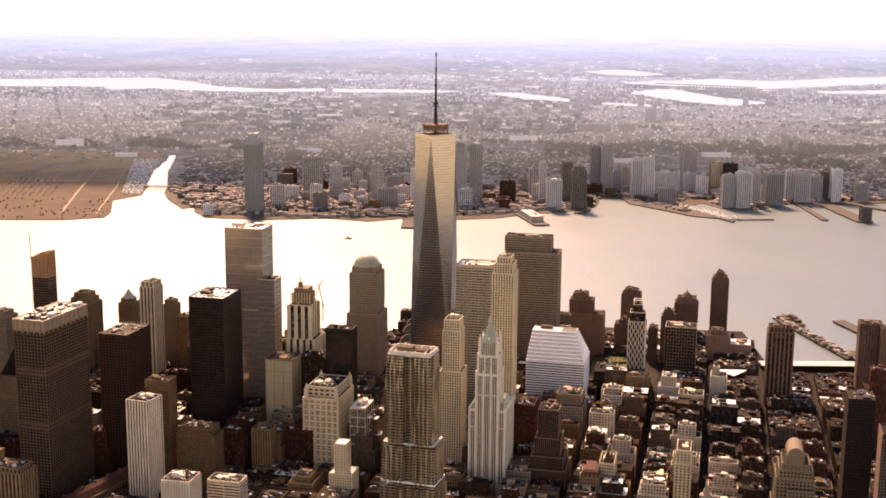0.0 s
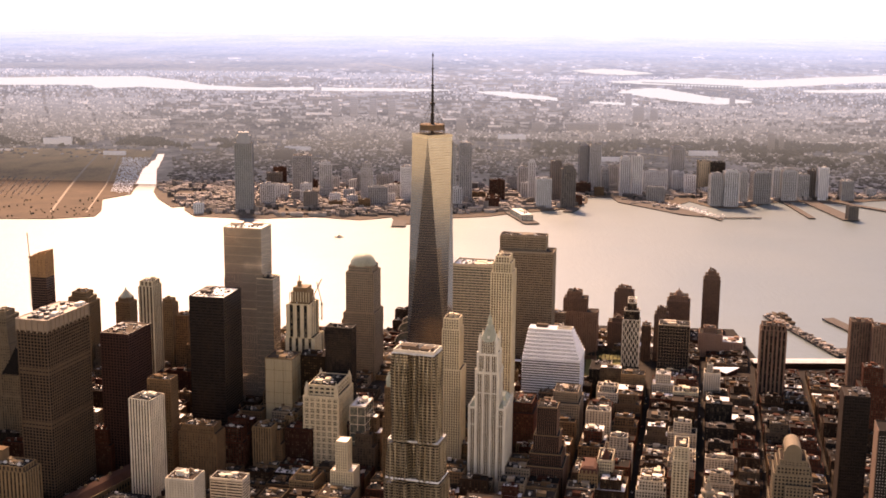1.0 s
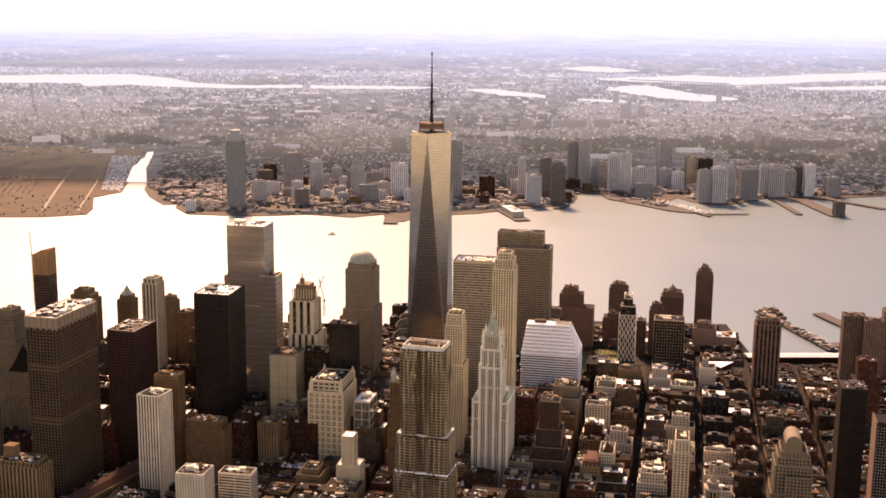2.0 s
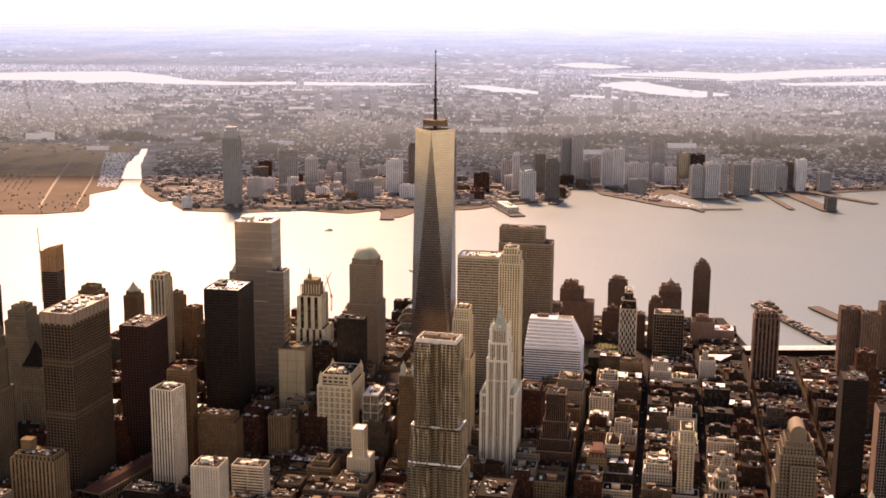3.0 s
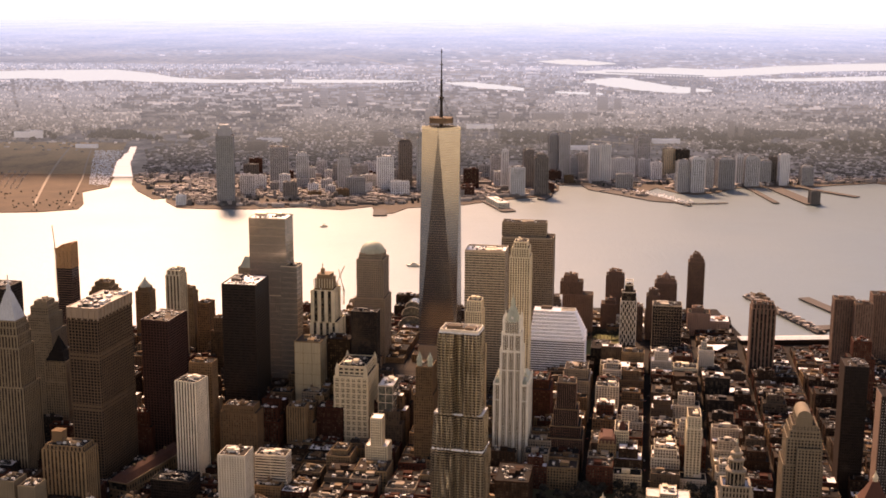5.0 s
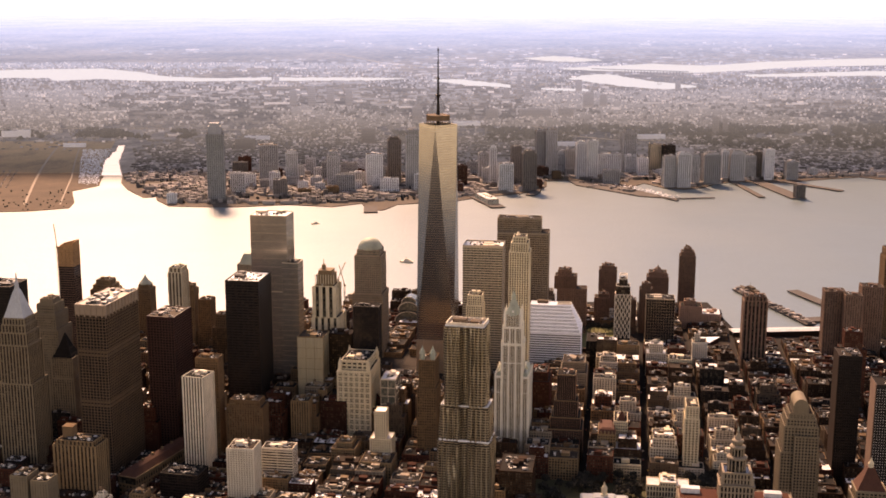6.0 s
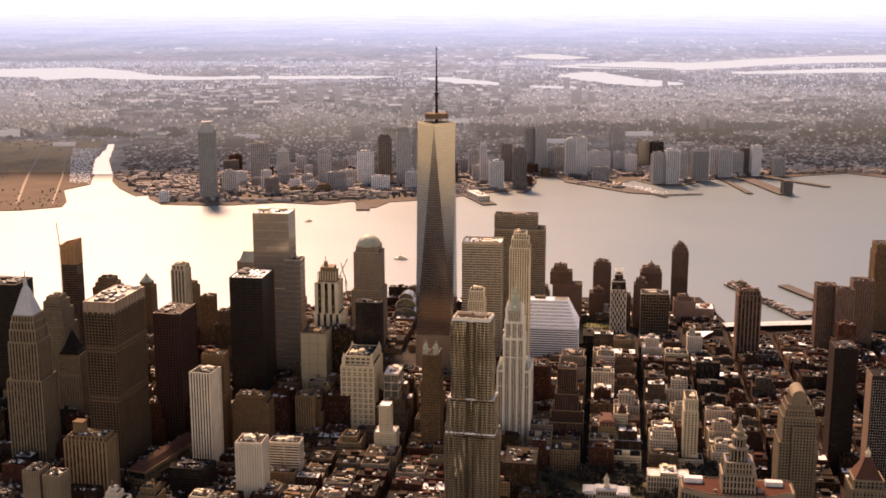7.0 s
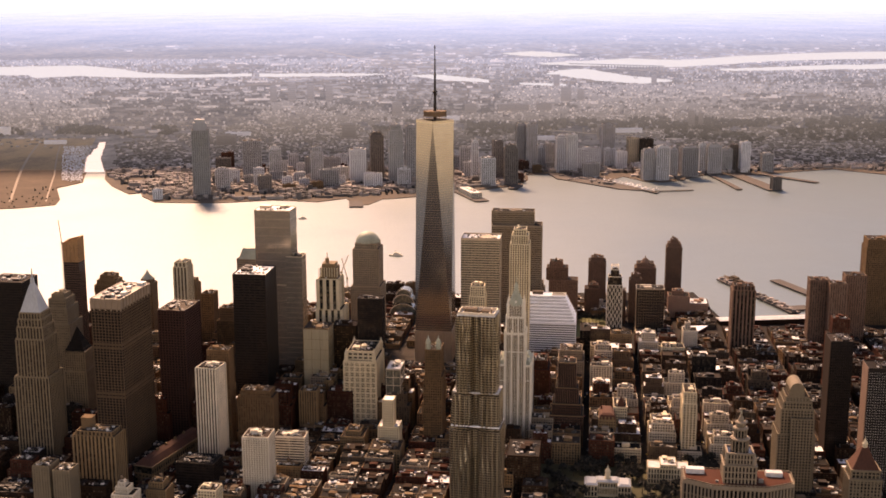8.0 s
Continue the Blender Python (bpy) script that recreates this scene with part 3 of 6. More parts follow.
tower("office_tower", "tan tower with a small pointed cupola", -496.0, 19.7, -9, [(24, 25, 0, 136), (17, 18, 136, 143)], "sand", "bronze", bay=3.2, floor=3.8, pier=1.4, band=1.6, gear=0)
tower("office_tower", "slender pale tower with vertical ribs and a slanted crown", -403.0, -158.7, -9, [(21.3, 27.2, 0, 205.8), (18.3, 23.2, 205.8, 212.8)], "cream", "glass", bay=5.4, floor=3.7, pier=2.4, band=1.2, proud=0.7, gear=2, sill="sand")
tower("office_tower", "plain brown slab tower", -377.8, -64.7, -9, [(20, 26.5, 0, 138.3)], "buff", "bronze", gear=2)
tower("office_tower", "low brown block between towers", -338, -135, -9, [(30, 30, 0, 112), (22, 22, 112, 132)], "buff", "bronze", gear=3)
tower("office_tower", "slim brown stone tower behind a pale ribbed one", -408, -42, -9, [(19, 22, 0, 150), (14, 15, 150, 157)], "sand", "bronze", bay=3.2, floor=3.7, pier=1.4, band=1.4, gear=1)
tower("office_tower", "dark brown slab beside a plain pale slab", -144, -262, -9, [(36, 30, 0, 137)], "brown", "bronze", bay=3.4, floor=3.7, pier=1.2, band=1.3, gear=4)
tower("hotel_tower", "slim black glass hotel slab", -104.8, -286.0, -9, [(37.4, 21.7, 0, 183.1)], "black", "darkgl", bay=3.0, floor=3.1, pier=0.25, band=0.7, proud=0.15, gear=2)
tower("office_tower", "plain pale greenish slab with a dark side", -183.5, -287.9, -9, [(37.9, 39.4, 0, 141.2)], "sand", "olive", bay=13, floor=16.0, pier=0.5, band=0.35, proud=0.1, gear=5, roof="roof")
sb = tower("office_building", "white stone office block with paired windows", -115.0, -335.2, -9, [(46.4, 66.7, 0, 109.5), (38, 54, 109.5, 122.6)], "cream", "glass", bay=7.7, floor=7.9, pier=2.3, band=2.5, proud=0.7, gear=8, roof="roof", sill="cream", edge="cream")
tagged(part("window_bar", box_mesh("window_bar", facade(46.4, 66.7, 0, 109.5, 1.93, 3.95, 0.5, 0.7, 0.3), M["cream"]), sb), kind="stuff")
for sx in (-1, 1):
    for sy in (-1, 1):
        part("corner_spire", loft_mesh("corner_spire", [rect(5, 5, 109.5, sx * 20, sy * 30), rect(5, 5, 120, sx * 20, sy * 30), rect(0.3, 0.3, 129, sx * 20, sy * 30)], M["cream"]), sb, "pointed corner turret")
tower("office_tower", "white tower with narrow vertical ribs", -314.6, -486.3, -18, [(28.1, 30.1, 0, 143.3)], "white", "darkgl", bay=4.0, floor=3.7, pier=1.9, band=0.6, proud=0.9, gear=3, roof="tar", sill="brown")
tower("office_tower", "plain brown slab behind a ribbed tower", -308.4, -437.2, -9, [(30.2, 22.1, 0, 152.5)], "buff", "bronze", bay=3, floor=3.6, pier=1.2, band=1.4, gear=3)
tower("apartment_building", "stepped tan brick block with a cluttered roof", -258.0, -447.4, -9, [(48.8, 27.4, 0, 88.7), (40.8, 23.4, 88.7, 97.4)], "buff", "glass", bay=3.4, floor=3.2, pier=1.7, band=1.5, gear=9, tanks=2)
tower("apartment_building", "white brick apartment tower with small windows", -241.8, -590.9, -9, [(32.7, 31.4, 0, 86.3)], "white", "glass", bay=3.2, floor=2.9, pier=1.9, band=1.5, proud=0.25, gear=6, tanks=1)
tower("office_building", "office block with white horizontal bands", -207.3, -519.6, -9, [(40.4, 22.7, 0, 57.7)], "white", "glass", bay=20, floor=3.7, pier=0.6, band=1.7, proud=0.5, gear=6)
tower("office_building", "tan ribbed office tower", -192.5, -378.4, -9, [(24.5, 22.3, 0, 72.8)], "sand", "glass", bay=3.6, floor=3.6, pier=1.7, band=0.7, proud=0.6, gear=5, tanks=1)
tower("office_building", "narrow tan tower with a stepped top", -165.9, -330.1, -9, [(18.5, 21.7, 0, 64.4), (11.5, 14.7, 64.4, 71.2)], "sand", "glass", bay=3.2, floor=3.5, pier=1.6, band=1.3, gear=2)
tower("office_building", "slim white tower with a flat white roof", -78.0, -462.3, -9, [(28.1, 27, 0, 47.6, 0, 5), (14.1, 19, 47.6, 86.1)], "cream", "glass", bay=3.0, floor=3.5, pier=1.5, band=1.3, gear=0, roof="pale", house=False)
tower("office_building", "low pale stone block with square windows", -82, -489, -9, [(42, 40, 0, 29)], "sand", "glass", bay=4.0, floor=4.2, pier=1.7, band=1.6, gear=8, tanks=1)
tower("office_building", "rounded tan block with roof gardens", -126, -452, -9, [(31, 40, 0, 34), (20, 26, 34, 40)], "sand", "glass", gear=6, tanks=1)
tower("apartment_tower", "plain pale side wall tower with a slanted white roof", -69.5, -346.2, -9, [(20.7, 39.4, 0, 96.3)], "white", "tealgl", bay=11, floor=12, pier=0.6, band=0.8, proud=0.15, gear=3, roof="pale")
tower("office_tower", "slender pale stone tower with a square crown", 50.3, -350.8, -9, [(28.1, 33, 0, 149.6), (22.1, 27, 149.6, 202.5), (19.1, 23, 202.5, 216.5)], "cream", "glass", bay=3.0, floor=3.4, pier=1.4, band=1.1, proud=0.4, gear=1)
tower("apartment_tower", "tall slender limestone tower with notched crown", 114.5, -310.7, -9, [(27.6, 32.8, 0, 270.3), (23.6, 28.8, 270.3, 282.7), (17.6, 22.8, 282.7, 290.9)], "cream", "bronze", bay=3.4, floor=3.4, pier=1.5, band=0.9, proud=0.5, gear=1)
tower("office_tower", "flat glass office tower with a shining roof", 73.6, -82.8, -9, [(63.3, 44.6, 0, 231.7)], "alu", "tealgl", bay=6, floor=4.1, pier=0.25, band=1.5, proud=0.25, gear=10, roof="pale", cap=3)
tower("office_tower", "broad bronze-tinted office tower with a taller rear slab", 153.5, 131.5, -9, [(89.8, 43.4, 0, 210.8), (76.8, 29.4, 210.8, 234.2, -8, 9)], "granite", "bronze", bay=3.0, floor=4.0, pier=0.8, band=1.5, proud=0.3, gear=5, cap=2.5)


def crown(x, y, rot, z, name, profile, material, label, n=4, turn=0.5):
    """A pointed or domed roof on a building that stands at x, y."""
    near_root = min((o for o in scene.objects if o.type == "EMPTY"), key=lambda o: (o.location.x - x) ** 2 + (o.location.y - y) ** 2)
    me = loft_mesh(name, [ring(r, z + h, n, turn=turn) for r, h in profile], material)
    return part(name, me, near_root, label)


# a pale pyramid-roofed skyscraper of the twenties
tower("pyramid_skyscraper", "stone skyscraper with a pale green pyramid roof and spire", -539, -492, -9, [(46, 44, 0, 138), (38, 38, 138, 188), (34, 34, 188, 204), (31, 31, 204, 214), (28, 28, 214, 222)], "lime", bay=4.2, floor=3.7, pier=1.9, band=1.3, proud=0.8, gear=0, house=False, sill="brown", cap=2.4)
crown(-539, -492, -9, 222, "pyramid_roof", [(20, 0), (19, 2), (13, 16), (6, 33), (3, 38), (2.6, 44), (1.2, 46), (0.7, 57), (0.1, 58)], M["zinc"], "pale lead pyramid roof with a spire")
tower("pyramid_skyscraper", "older stone tower with a dark stepped pyramid roof", -512.0, -392.0, -9, [(31, 30, 0, 112), (29, 28, 112, 140)], "lime", bay=3.4, floor=3.7, pier=1.6, band=1.3, gear=0, house=False)
crown(-512.0, -392.0, -9, 140, "pyramid_roof", [(20.5, 0), (17.5, 5), (16.5, 5), (12, 13), (11, 13), (5.5, 24), (1.6, 31), (0.1, 34)], M["tar"], "dark stepped pyramid roof")
crown(-496.0, 19.7, -9, 143, "cupola", [(11, 0), (9.5, 3), (5, 8), (1.5, 13), (0.1, 17)], M["copper"], "small pointed cupola", 8)
tower("domed_tower", "granite and glass tower with a copper dome", -117.7, 87.1, -9, [(52.8, 54.9, 0, 113.9), (46, 46, 113.9, 180.7), (38.5, 39.5, 180.7, 190.5)], "granite", "tealgl", bay=3.4, floor=4.0, pier=1.1, band=1.3, proud=0.2, gear=0, house=False)
crown(-117.7, 87.1, -9, 190.5, "dome", [(21.5 * math.cos(q), 19 * math.sin(q)) for q in np.linspace(0, 1.45, 10)] + [(0.2, 19.3)], M["copper"], "green copper dome", 28, 0)
tower("office_tower", "granite tower with a cut-off pyramid roof", -321, 112, -9, [(62, 50, 0, 100), (54, 46, 100, 160)], "granite", "tealgl", bay=3.4, floor=4.0, pier=1.1, band=1.3, proud=0.2, gear=0, house=False)
crown(-322, 112, -9, 160, "mansard_roof", [(34, 0), (25, 17), (24, 17.5), (24, 18.5)], M["copper"], "cut-off pyramid roof")


def crane(root, x, y, z, h, jib, turn, label="tower crane"):
    c = part("crane", box_mesh("crane", [(x + a, y + b, z, 0.35, 0.35, h) for a in (-0.9, 0.9) for b in (-0.9, 0.9)] + [(x, y, z + k, 2.1, 2.1, 0.25) for k in np.arange(0, h, 3)] + [(x, y, z + h, 3, 3, 2.6)], M["crane"]), root, label)
    bars = []
    for k in np.linspace(0, 1, 26):
        bars.append((x + math.cos(turn) * jib * k * 0.45, y + math.sin(turn) * jib * k * 0.45, z + h + 2 + jib * 0.9 * k, 1.0, 1.0, jib * 0.05))
    tagged(part("jib", box_mesh("jib", bars, M["crane"]), c, "lattice jib of thin bars"), kind="stuff")


w50 = tower("apartment_tower", "slim dark tower under construction with orange netting", -592.4, -81.6, -9, [(26, 24, 0, 214), (26, 24, 214, 226)], "riverb", "darkgl", bay=3.0, floor=3.8, pier=0.2, band=0.7, proud=0.2, gear=0, house=False)
tagged(part("netting", box_mesh("netting", [(a * 13.3, b, z, 0.3, 5.6, 3.5) for a in (-1, 1) for b in (-9, -3, 3, 9) for z in np.arange(198.4, 226, 3.9)] + [(b, a * 12.3, z, 6.0, 0.3, 3.5) for a in (-1, 1) for b in (-9.8, -3.3, 3.3, 9.8) for z in np.arange(198.4, 226, 3.9)], M["netting"]), w50, "orange netting round the unfinished floors"), kind="stuff")
part("slanted_screen", loft_mesh("slanted_screen", [rect(26.2, 24.2, 226), [(-13.1, -12.1, 230), (13.1, -12.1, 237), (13.1, 12.1, 239), (-13.1, 12.1, 232)], [(-12.1, -11.1, 230), (12.1, -11.1, 237), (12.1, 11.1, 239), (-12.1, 11.1, 232)], rect(24, 22, 227)], M["netting"]), w50, "slanted orange screen round the roof")
crane(w50, -14.6, -10, 150, 78, 36, 2.2, "slim construction crane")

w3 = tower("office_tower", "concrete-cored tower under construction with pale columns", -169.0, -212.4, -9, [(38, 42, 0, 150, 2, 3), (31, 36, 150, 198)], "cream", "glass", bay=9, floor=12, pier=5.2, band=0.8, proud=0.8, gear=4, house=False, sill="sand")
pieces("core_wall", [(0, 0, 198, 25, 26, 17), (0, 0, 215, 20, 22, 6), (-4, 0, 221, 5, 5, 7), (-4, 0, 228, 1, 1, 8)], M["sand"], w3, "unfinished concrete core")
pieces("column", [(-14 + 4 * k, -13.6, 201, 1.0, 1.2, 14) for k in range(8)], M["cream"], w3)
crane(w3, 21, -14, 196, 12, 26, 0.6)
crane(w3, 24, 14, 170, 22, 30, 2.4)


def rippled_tower():
    """The apartment tower whose steel bays swell and sink like cloth."""
    root = thing("rippled_tower", "rippled stainless steel apartment tower with two setbacks", "skyscraper", 28.5, -682, -14, group=FD)

    def outline(w, d, z, grow):
        pts = []
        nx, ny = 40, 24
        sides = [((-w / 2 + w * k / nx, -d / 2), (0, -1), k / nx) for k in range(nx)] + [((w / 2, -d / 2 + d * k / ny), (1, 0), k / ny + 1.3) for k in range(ny)] + \
                [((w / 2 - w * k / nx, d / 2), (0, 1), k / nx + 2.7) for k in range(nx)] + [((-w / 2, d / 2 - d * k / ny), (-1, 0), k / ny + 3.9) for k in range(ny)]
        for (x, y), (a, b), u in sides:
            sway = noise.noise(Vector((u * 4.2, z / 42.0, 3.1))) * 0.6
            r = (math.sin((u * 11 + sway) * 2 * math.pi) * 0.5 + 0.5) ** 1.5 * (1.9 + 1.6 * noise.noise(Vector((u * 5, z / 30.0, 7)))) + grow
            if b < 0 and abs(x) < 5.6:
                r -= 5.0 * min(1.0, (5.6 - abs(x)) / 2.2)
            pts.append((x + a * r, y + b * r, z))
        return pts
    for w, d, z0, z1 in ((58, 34, 0, 130), (54, 31, 130, 171), (44, 30, 171, 264)):
        zs = np.arange(z0, z1 + 0.1, 6.2)
        part("window_wall", loft_mesh("window_wall", [outline(w, d, z, 0.0) for z in zs], M["glass"]), root)
        v, fs = [], []
        for z in np.arange(z0 + 0.3, z1, 3.1):
            lo, hi = outline(w, d, z, 0.22), outline(w, d, z + 1.35, 0.22)
            n, b = len(lo), len(v)
            v += lo + hi
            fs += [(b + j, b + (j + 1) % n, b + n + (j + 1) % n, b + n + j) for j in range(n)]
        tagged(part("steel_panel", mesh_of("steel_panels", v, fs, M["steel"]), root), kind="stuff")
        v, fs = [], []
        n = len(outline(w, d, z0, 0))
        step = 2
        for j in range(0, n, step):
            b = len(v)
            for z in zs:
                o = outline(w, d, z, 0.34)
                v += [o[j], o[(j + 1) % n]] if (j // step) % 2 else [o[j], tuple((Vector(o[j]) * 0.55 + Vector(o[(j + 1) % n]) * 0.45))]
            fs += [(b + 2 * i, b + 2 * i + 1, b + 2 * i + 3, b + 2 * i + 2) for i in range(len(zs) - 1)]
        tagged(part("steel_fin", mesh_of("steel_fins", v, fs, M["steel"]), root), kind="stuff")
        part("roof", box_mesh("roof", [(0, 0, z1 - 0.4, w - 0.6, d - 0.6, 0.6)] + wall_ring(w, d, z1, 1.6, 0.6), M["pale"]), root)
    part("crown_frame", box_mesh("crown_frame", wall_ring(43, 28, 265, 3.4, 0.8), M["white"]), root, "open roof frame")
    pieces("roof_beam", [(x, 0, 267, 0.8, 26, 0.9) for x in (-16, -6, 5, 15)], M["white"], root)
    pieces("roof_plant", [(-9, 2, 264.5, 16, 10, 5), (10, 1, 264.5, 12, 9, 4), (0, -8, 264.5, 30, 0.9, 5)], M["conc"], root)


rippled_tower()


def gothic_tower():
    """The cream terracotta cathedral of commerce with its pale copper crown."""
    root = thing("gothic_skyscraper", "cream terracotta gothic skyscraper with a pale green copper crown", "skyscraper", 101, -404, -9, group=FD)
    ty = -13.5
    for w, d, z0, z1, ox, oy in ((45, 58, 0, 121, 0, 3), (28, 28, 0, 167, 0, ty), (24, 24, 167, 190, 0, ty), (20, 20, 190, 206, 0, ty)):
        part("window_wall", box_mesh("window_wall", [(ox, oy, z0, w - 0.1, d - 0.1, z1 - z0)], M["bronze"]), root)
        tagged(part("pier", box_mesh("pier", facade(w, d, z0, z1, 2.35, 3.75, 0.75, 1.2, 0.6, ox, oy, "pier"), M["terra"]), root), kind="stuff")
        tagged(part("spandrel", box_mesh("spandrel", facade(w, d, z0, z1, 2.35, 3.75, 0.55, 1.7, 0.3, ox, oy, "spandrel"), M["sand"]), root), kind="stuff")
    tall = [(x, ty - 14.5, 0, 2.2, 2.0, 171) for x in (-13.6, -4.7, 4.7, 13.6)] + [(x, -26.8, 0, 1.9, 1.6, 125) for x in (-22, 22)]
    tall += [(s * 14.5, ty + y, 121, 1.6, 2.0, 50) for s in (-1, 1) for y in (-13, -4.5, 4.5, 13)]
    tall += [(s * 23.0, y, 0, 1.4, 1.9, 124) for s in (-1, 1) for y in (-25, -14, -3, 8, 19, 31)]
    pieces("buttress", tall, M["terra"], root, "tall white buttress pier")
    pieces("buttress", [(a * 12.3, ty + b * 12.3, 167, 2.4, 2.4, 26) for a in (-1, 1) for b in (-1, 1)] + [(a, ty - 12.4, 167, 1.5, 1.4, 24) for a in (-4, 4)], M["terra"], root, "white upper pier")
    for w, d, z, h, t, oy in ((47.5, 60.5, 119, 2.6, 1.4, 3), (31, 31, 165, 3, 1.2, ty), (26.5, 26.5, 188, 2.4, 1.0, ty), (47, 60, 98, 1.0, 1.0, 3), (30.5, 30.5, 140, 1.0, 0.9, ty)):
        part("cornice", box_mesh("cornice", wall_ring(w, d, z, h, t, 0, oy), M["terra"]), root)
    part("wing_roof", loft_mesh("wing_roof", [rect(44, 30, 121, 0, 16), rect(34, 20, 128, 0, 16)], M["copper"]), root, "green copper wing roof")
    for x in (-18, 18):
        part("wing_roof", loft_mesh("wing_roof", [rect(8, 24, 121, x, -12), rect(3, 18, 126, x, -12)], M["copper"]), root, "green copper wing roof")
    for sx in (-1, 1):
        for sy in (-1, 1):
            part("turret", lathe("turret", [(1.9, 188), (1.9, 206), (2.4, 206.5), (1.8, 208), (0.9, 213), (0.1, 217)], M["terra"], 8, sx * 10.6, ty + sy * 10.6), root, "corner turret")
    part("copper_crown", loft_mesh("copper_crown", [ring(12, 205, 8, 0, ty, 0.5), ring(11, 207, 8, 0, ty, 0.5), ring(6.6, 217, 8, 0, ty, 0.5), ring(4.2, 224, 8, 0, ty, 0.5), ring(3.8, 224.5, 8, 0, ty, 0.5)], M["copper"]), root, "pale green copper pyramid crown")
    pieces("dormer", [(a * 8, ty + b * 8, 206, 2.6, 2.6, 6) for a, b in ((1, 0), (-1, 0), (0, 1), (0, -1))], M["terra"], root)
    part("lantern", lathe("lantern", [(3.0, 224), (3.0, 230), (3.5, 230.4), (2.8, 231.5), (1.2, 236), (0.5, 238), (0.4, 241.5), (0.1, 243)], M["copper"], 8, 0, ty), root, "copper lantern and finial")


M["terra"] = surf("white_glazed_terracotta", (0.70, 0.63, 0.50), 0.45, var=0.15)
gothic_tower()


def terraced_block():
    root = thing("terraced_office_block", "white banded office block with a stepped glass roof", "office building", 194, -42, -9, group=FD)
    base_z, steps, rise, tread = 83.0, 8, 4.3, 5.6
    part("window_wall", box_mesh("window_wall", [(0, 0, 0, 88, 70, base_z)], M["tealgl"]), root)
    bands = []
    for z in np.arange(1.6, base_z - 3, 3.9):
        bands += wall_ring(89, 71, z, 1.75, 0.9)
    for i in range(steps + 1):
        z = base_z + i * rise
        w, x = 88 - 2.6 * i, -44 + (88 - 2.6 * i) / 2 + 0.3 * i
        y0 = -35 + tread * i
        d = 35 - y0
        if i:
            part("window_wall", box_mesh("window_wall", [(x, y0 + d / 2, z - rise, w, d, rise)], M["tealgl"]), root)
            bands += wall_ring(w + 0.5, d + 0.5, z - rise + 1.0, 1.1, 0.6, x, y0 + d / 2)
        bands += wall_ring(w + 1.0, d + 1.0, z - 1.3, 2.3, 0.8, x, y0 + d / 2)
        part("roof", box_mesh("roof", [(x, y0 + d / 2, z - 0.25, w - 1, d - 1, 0.5)], M["bright"]), root, "white terrace roof")
    tagged(part("white_band", box_mesh("white_band", bands, M["bright"]), root, "white horizontal bands"), kind="stuff")
    top = base_z + steps * rise
    pieces("roof_kerb", wall_ring(24, 12, top + 0.3, 2.6, 1.2, 14, 22), M["white"], root)
    pieces("roof_house", [(-22, 26, top + 0.3, 18, 9, 4.5), (14, 22, top + 0.3, 18, 7, 1.6)], M["conc"], root)


terraced_block()

tower("office_tower", "dark red-brown stepped office tower with pale edge lines", 174, -405, -9, [(47, 52, 0, 45), (40, 44, 45, 60, 0, 2), (32, 36, 60, 82, 0, 4), (25, 27, 82, 118, 0, 2)], "riverb", "darkgl", bay=2.4, floor=3.8, pier=0.5, band=0.6, proud=0.4, gear=4, sill="brick", edge="sand", roof="tar")
rh = tower("office_building", "tan stone office block with a steep red roof", 225.6, -442.5, -9, [(23, 42, 0, 50)], "sand", "glass", bay=3.3, floor=4.0, pier=1.5, band=1.5, gear=0, roof="brick", house=False)
part("mansard_roof", loft_mesh("mansard_roof", [rect(22.4, 41.4, 50.3), rect(19, 37, 57), rect(12, 30, 59)], M["rust"]), rh, "steep red tiled roof")
pieces("dormer", [(-7.5 + 5 * k, -19.6, 50.5, 2.2, 2.6, 4.2) for k in range(4)], M["sand"], rh)
pieces("chimney", [(-8, 6, 56, 2, 3, 6), (7, 12, 56, 2, 3, 6)], M["brick"], rh)
wb = tower("office_building", "white office block with square windows", 247, -422, -9, [(18, 42, 0, 61)], "cream", "glass", bay=3.0, floor=4.2, pier=1.2, band=1.2, gear=6, roof="tar", tanks=2)
part("gable_roof", loft_mesh("gable_roof", [rect(9, 9, 61, 1, -15), rect(8.4, 8.4, 66, 1, -15), rect(0.4, 0.4, 76, 1, -15)], M["rust"]), wb, "small pointed red roof")
tower("office_building", "pale gridded office block on a park edge", 308.4, -416.4, -9, [(23, 40, 0, 37)], "cream", "glass", bay=3.8, floor=4.1, pier=1.3, band=1.2, gear=5, roof="tar")
tower("apartment_tower", "narrow pale tower with a blank tan side", 332.5, -472.4, -9, [(18, 40, 0, 82), (16, 38, 82, 98)], "cream", "glass", bay=4.3, floor=3.5, pier=2.0, band=1.4, gear=3)
tower("office_building", "low pale block beside a narrow tower", 321, -444, -9, [(17, 30, 0, 12)], "cream", "glass", bay=4, gear=3)


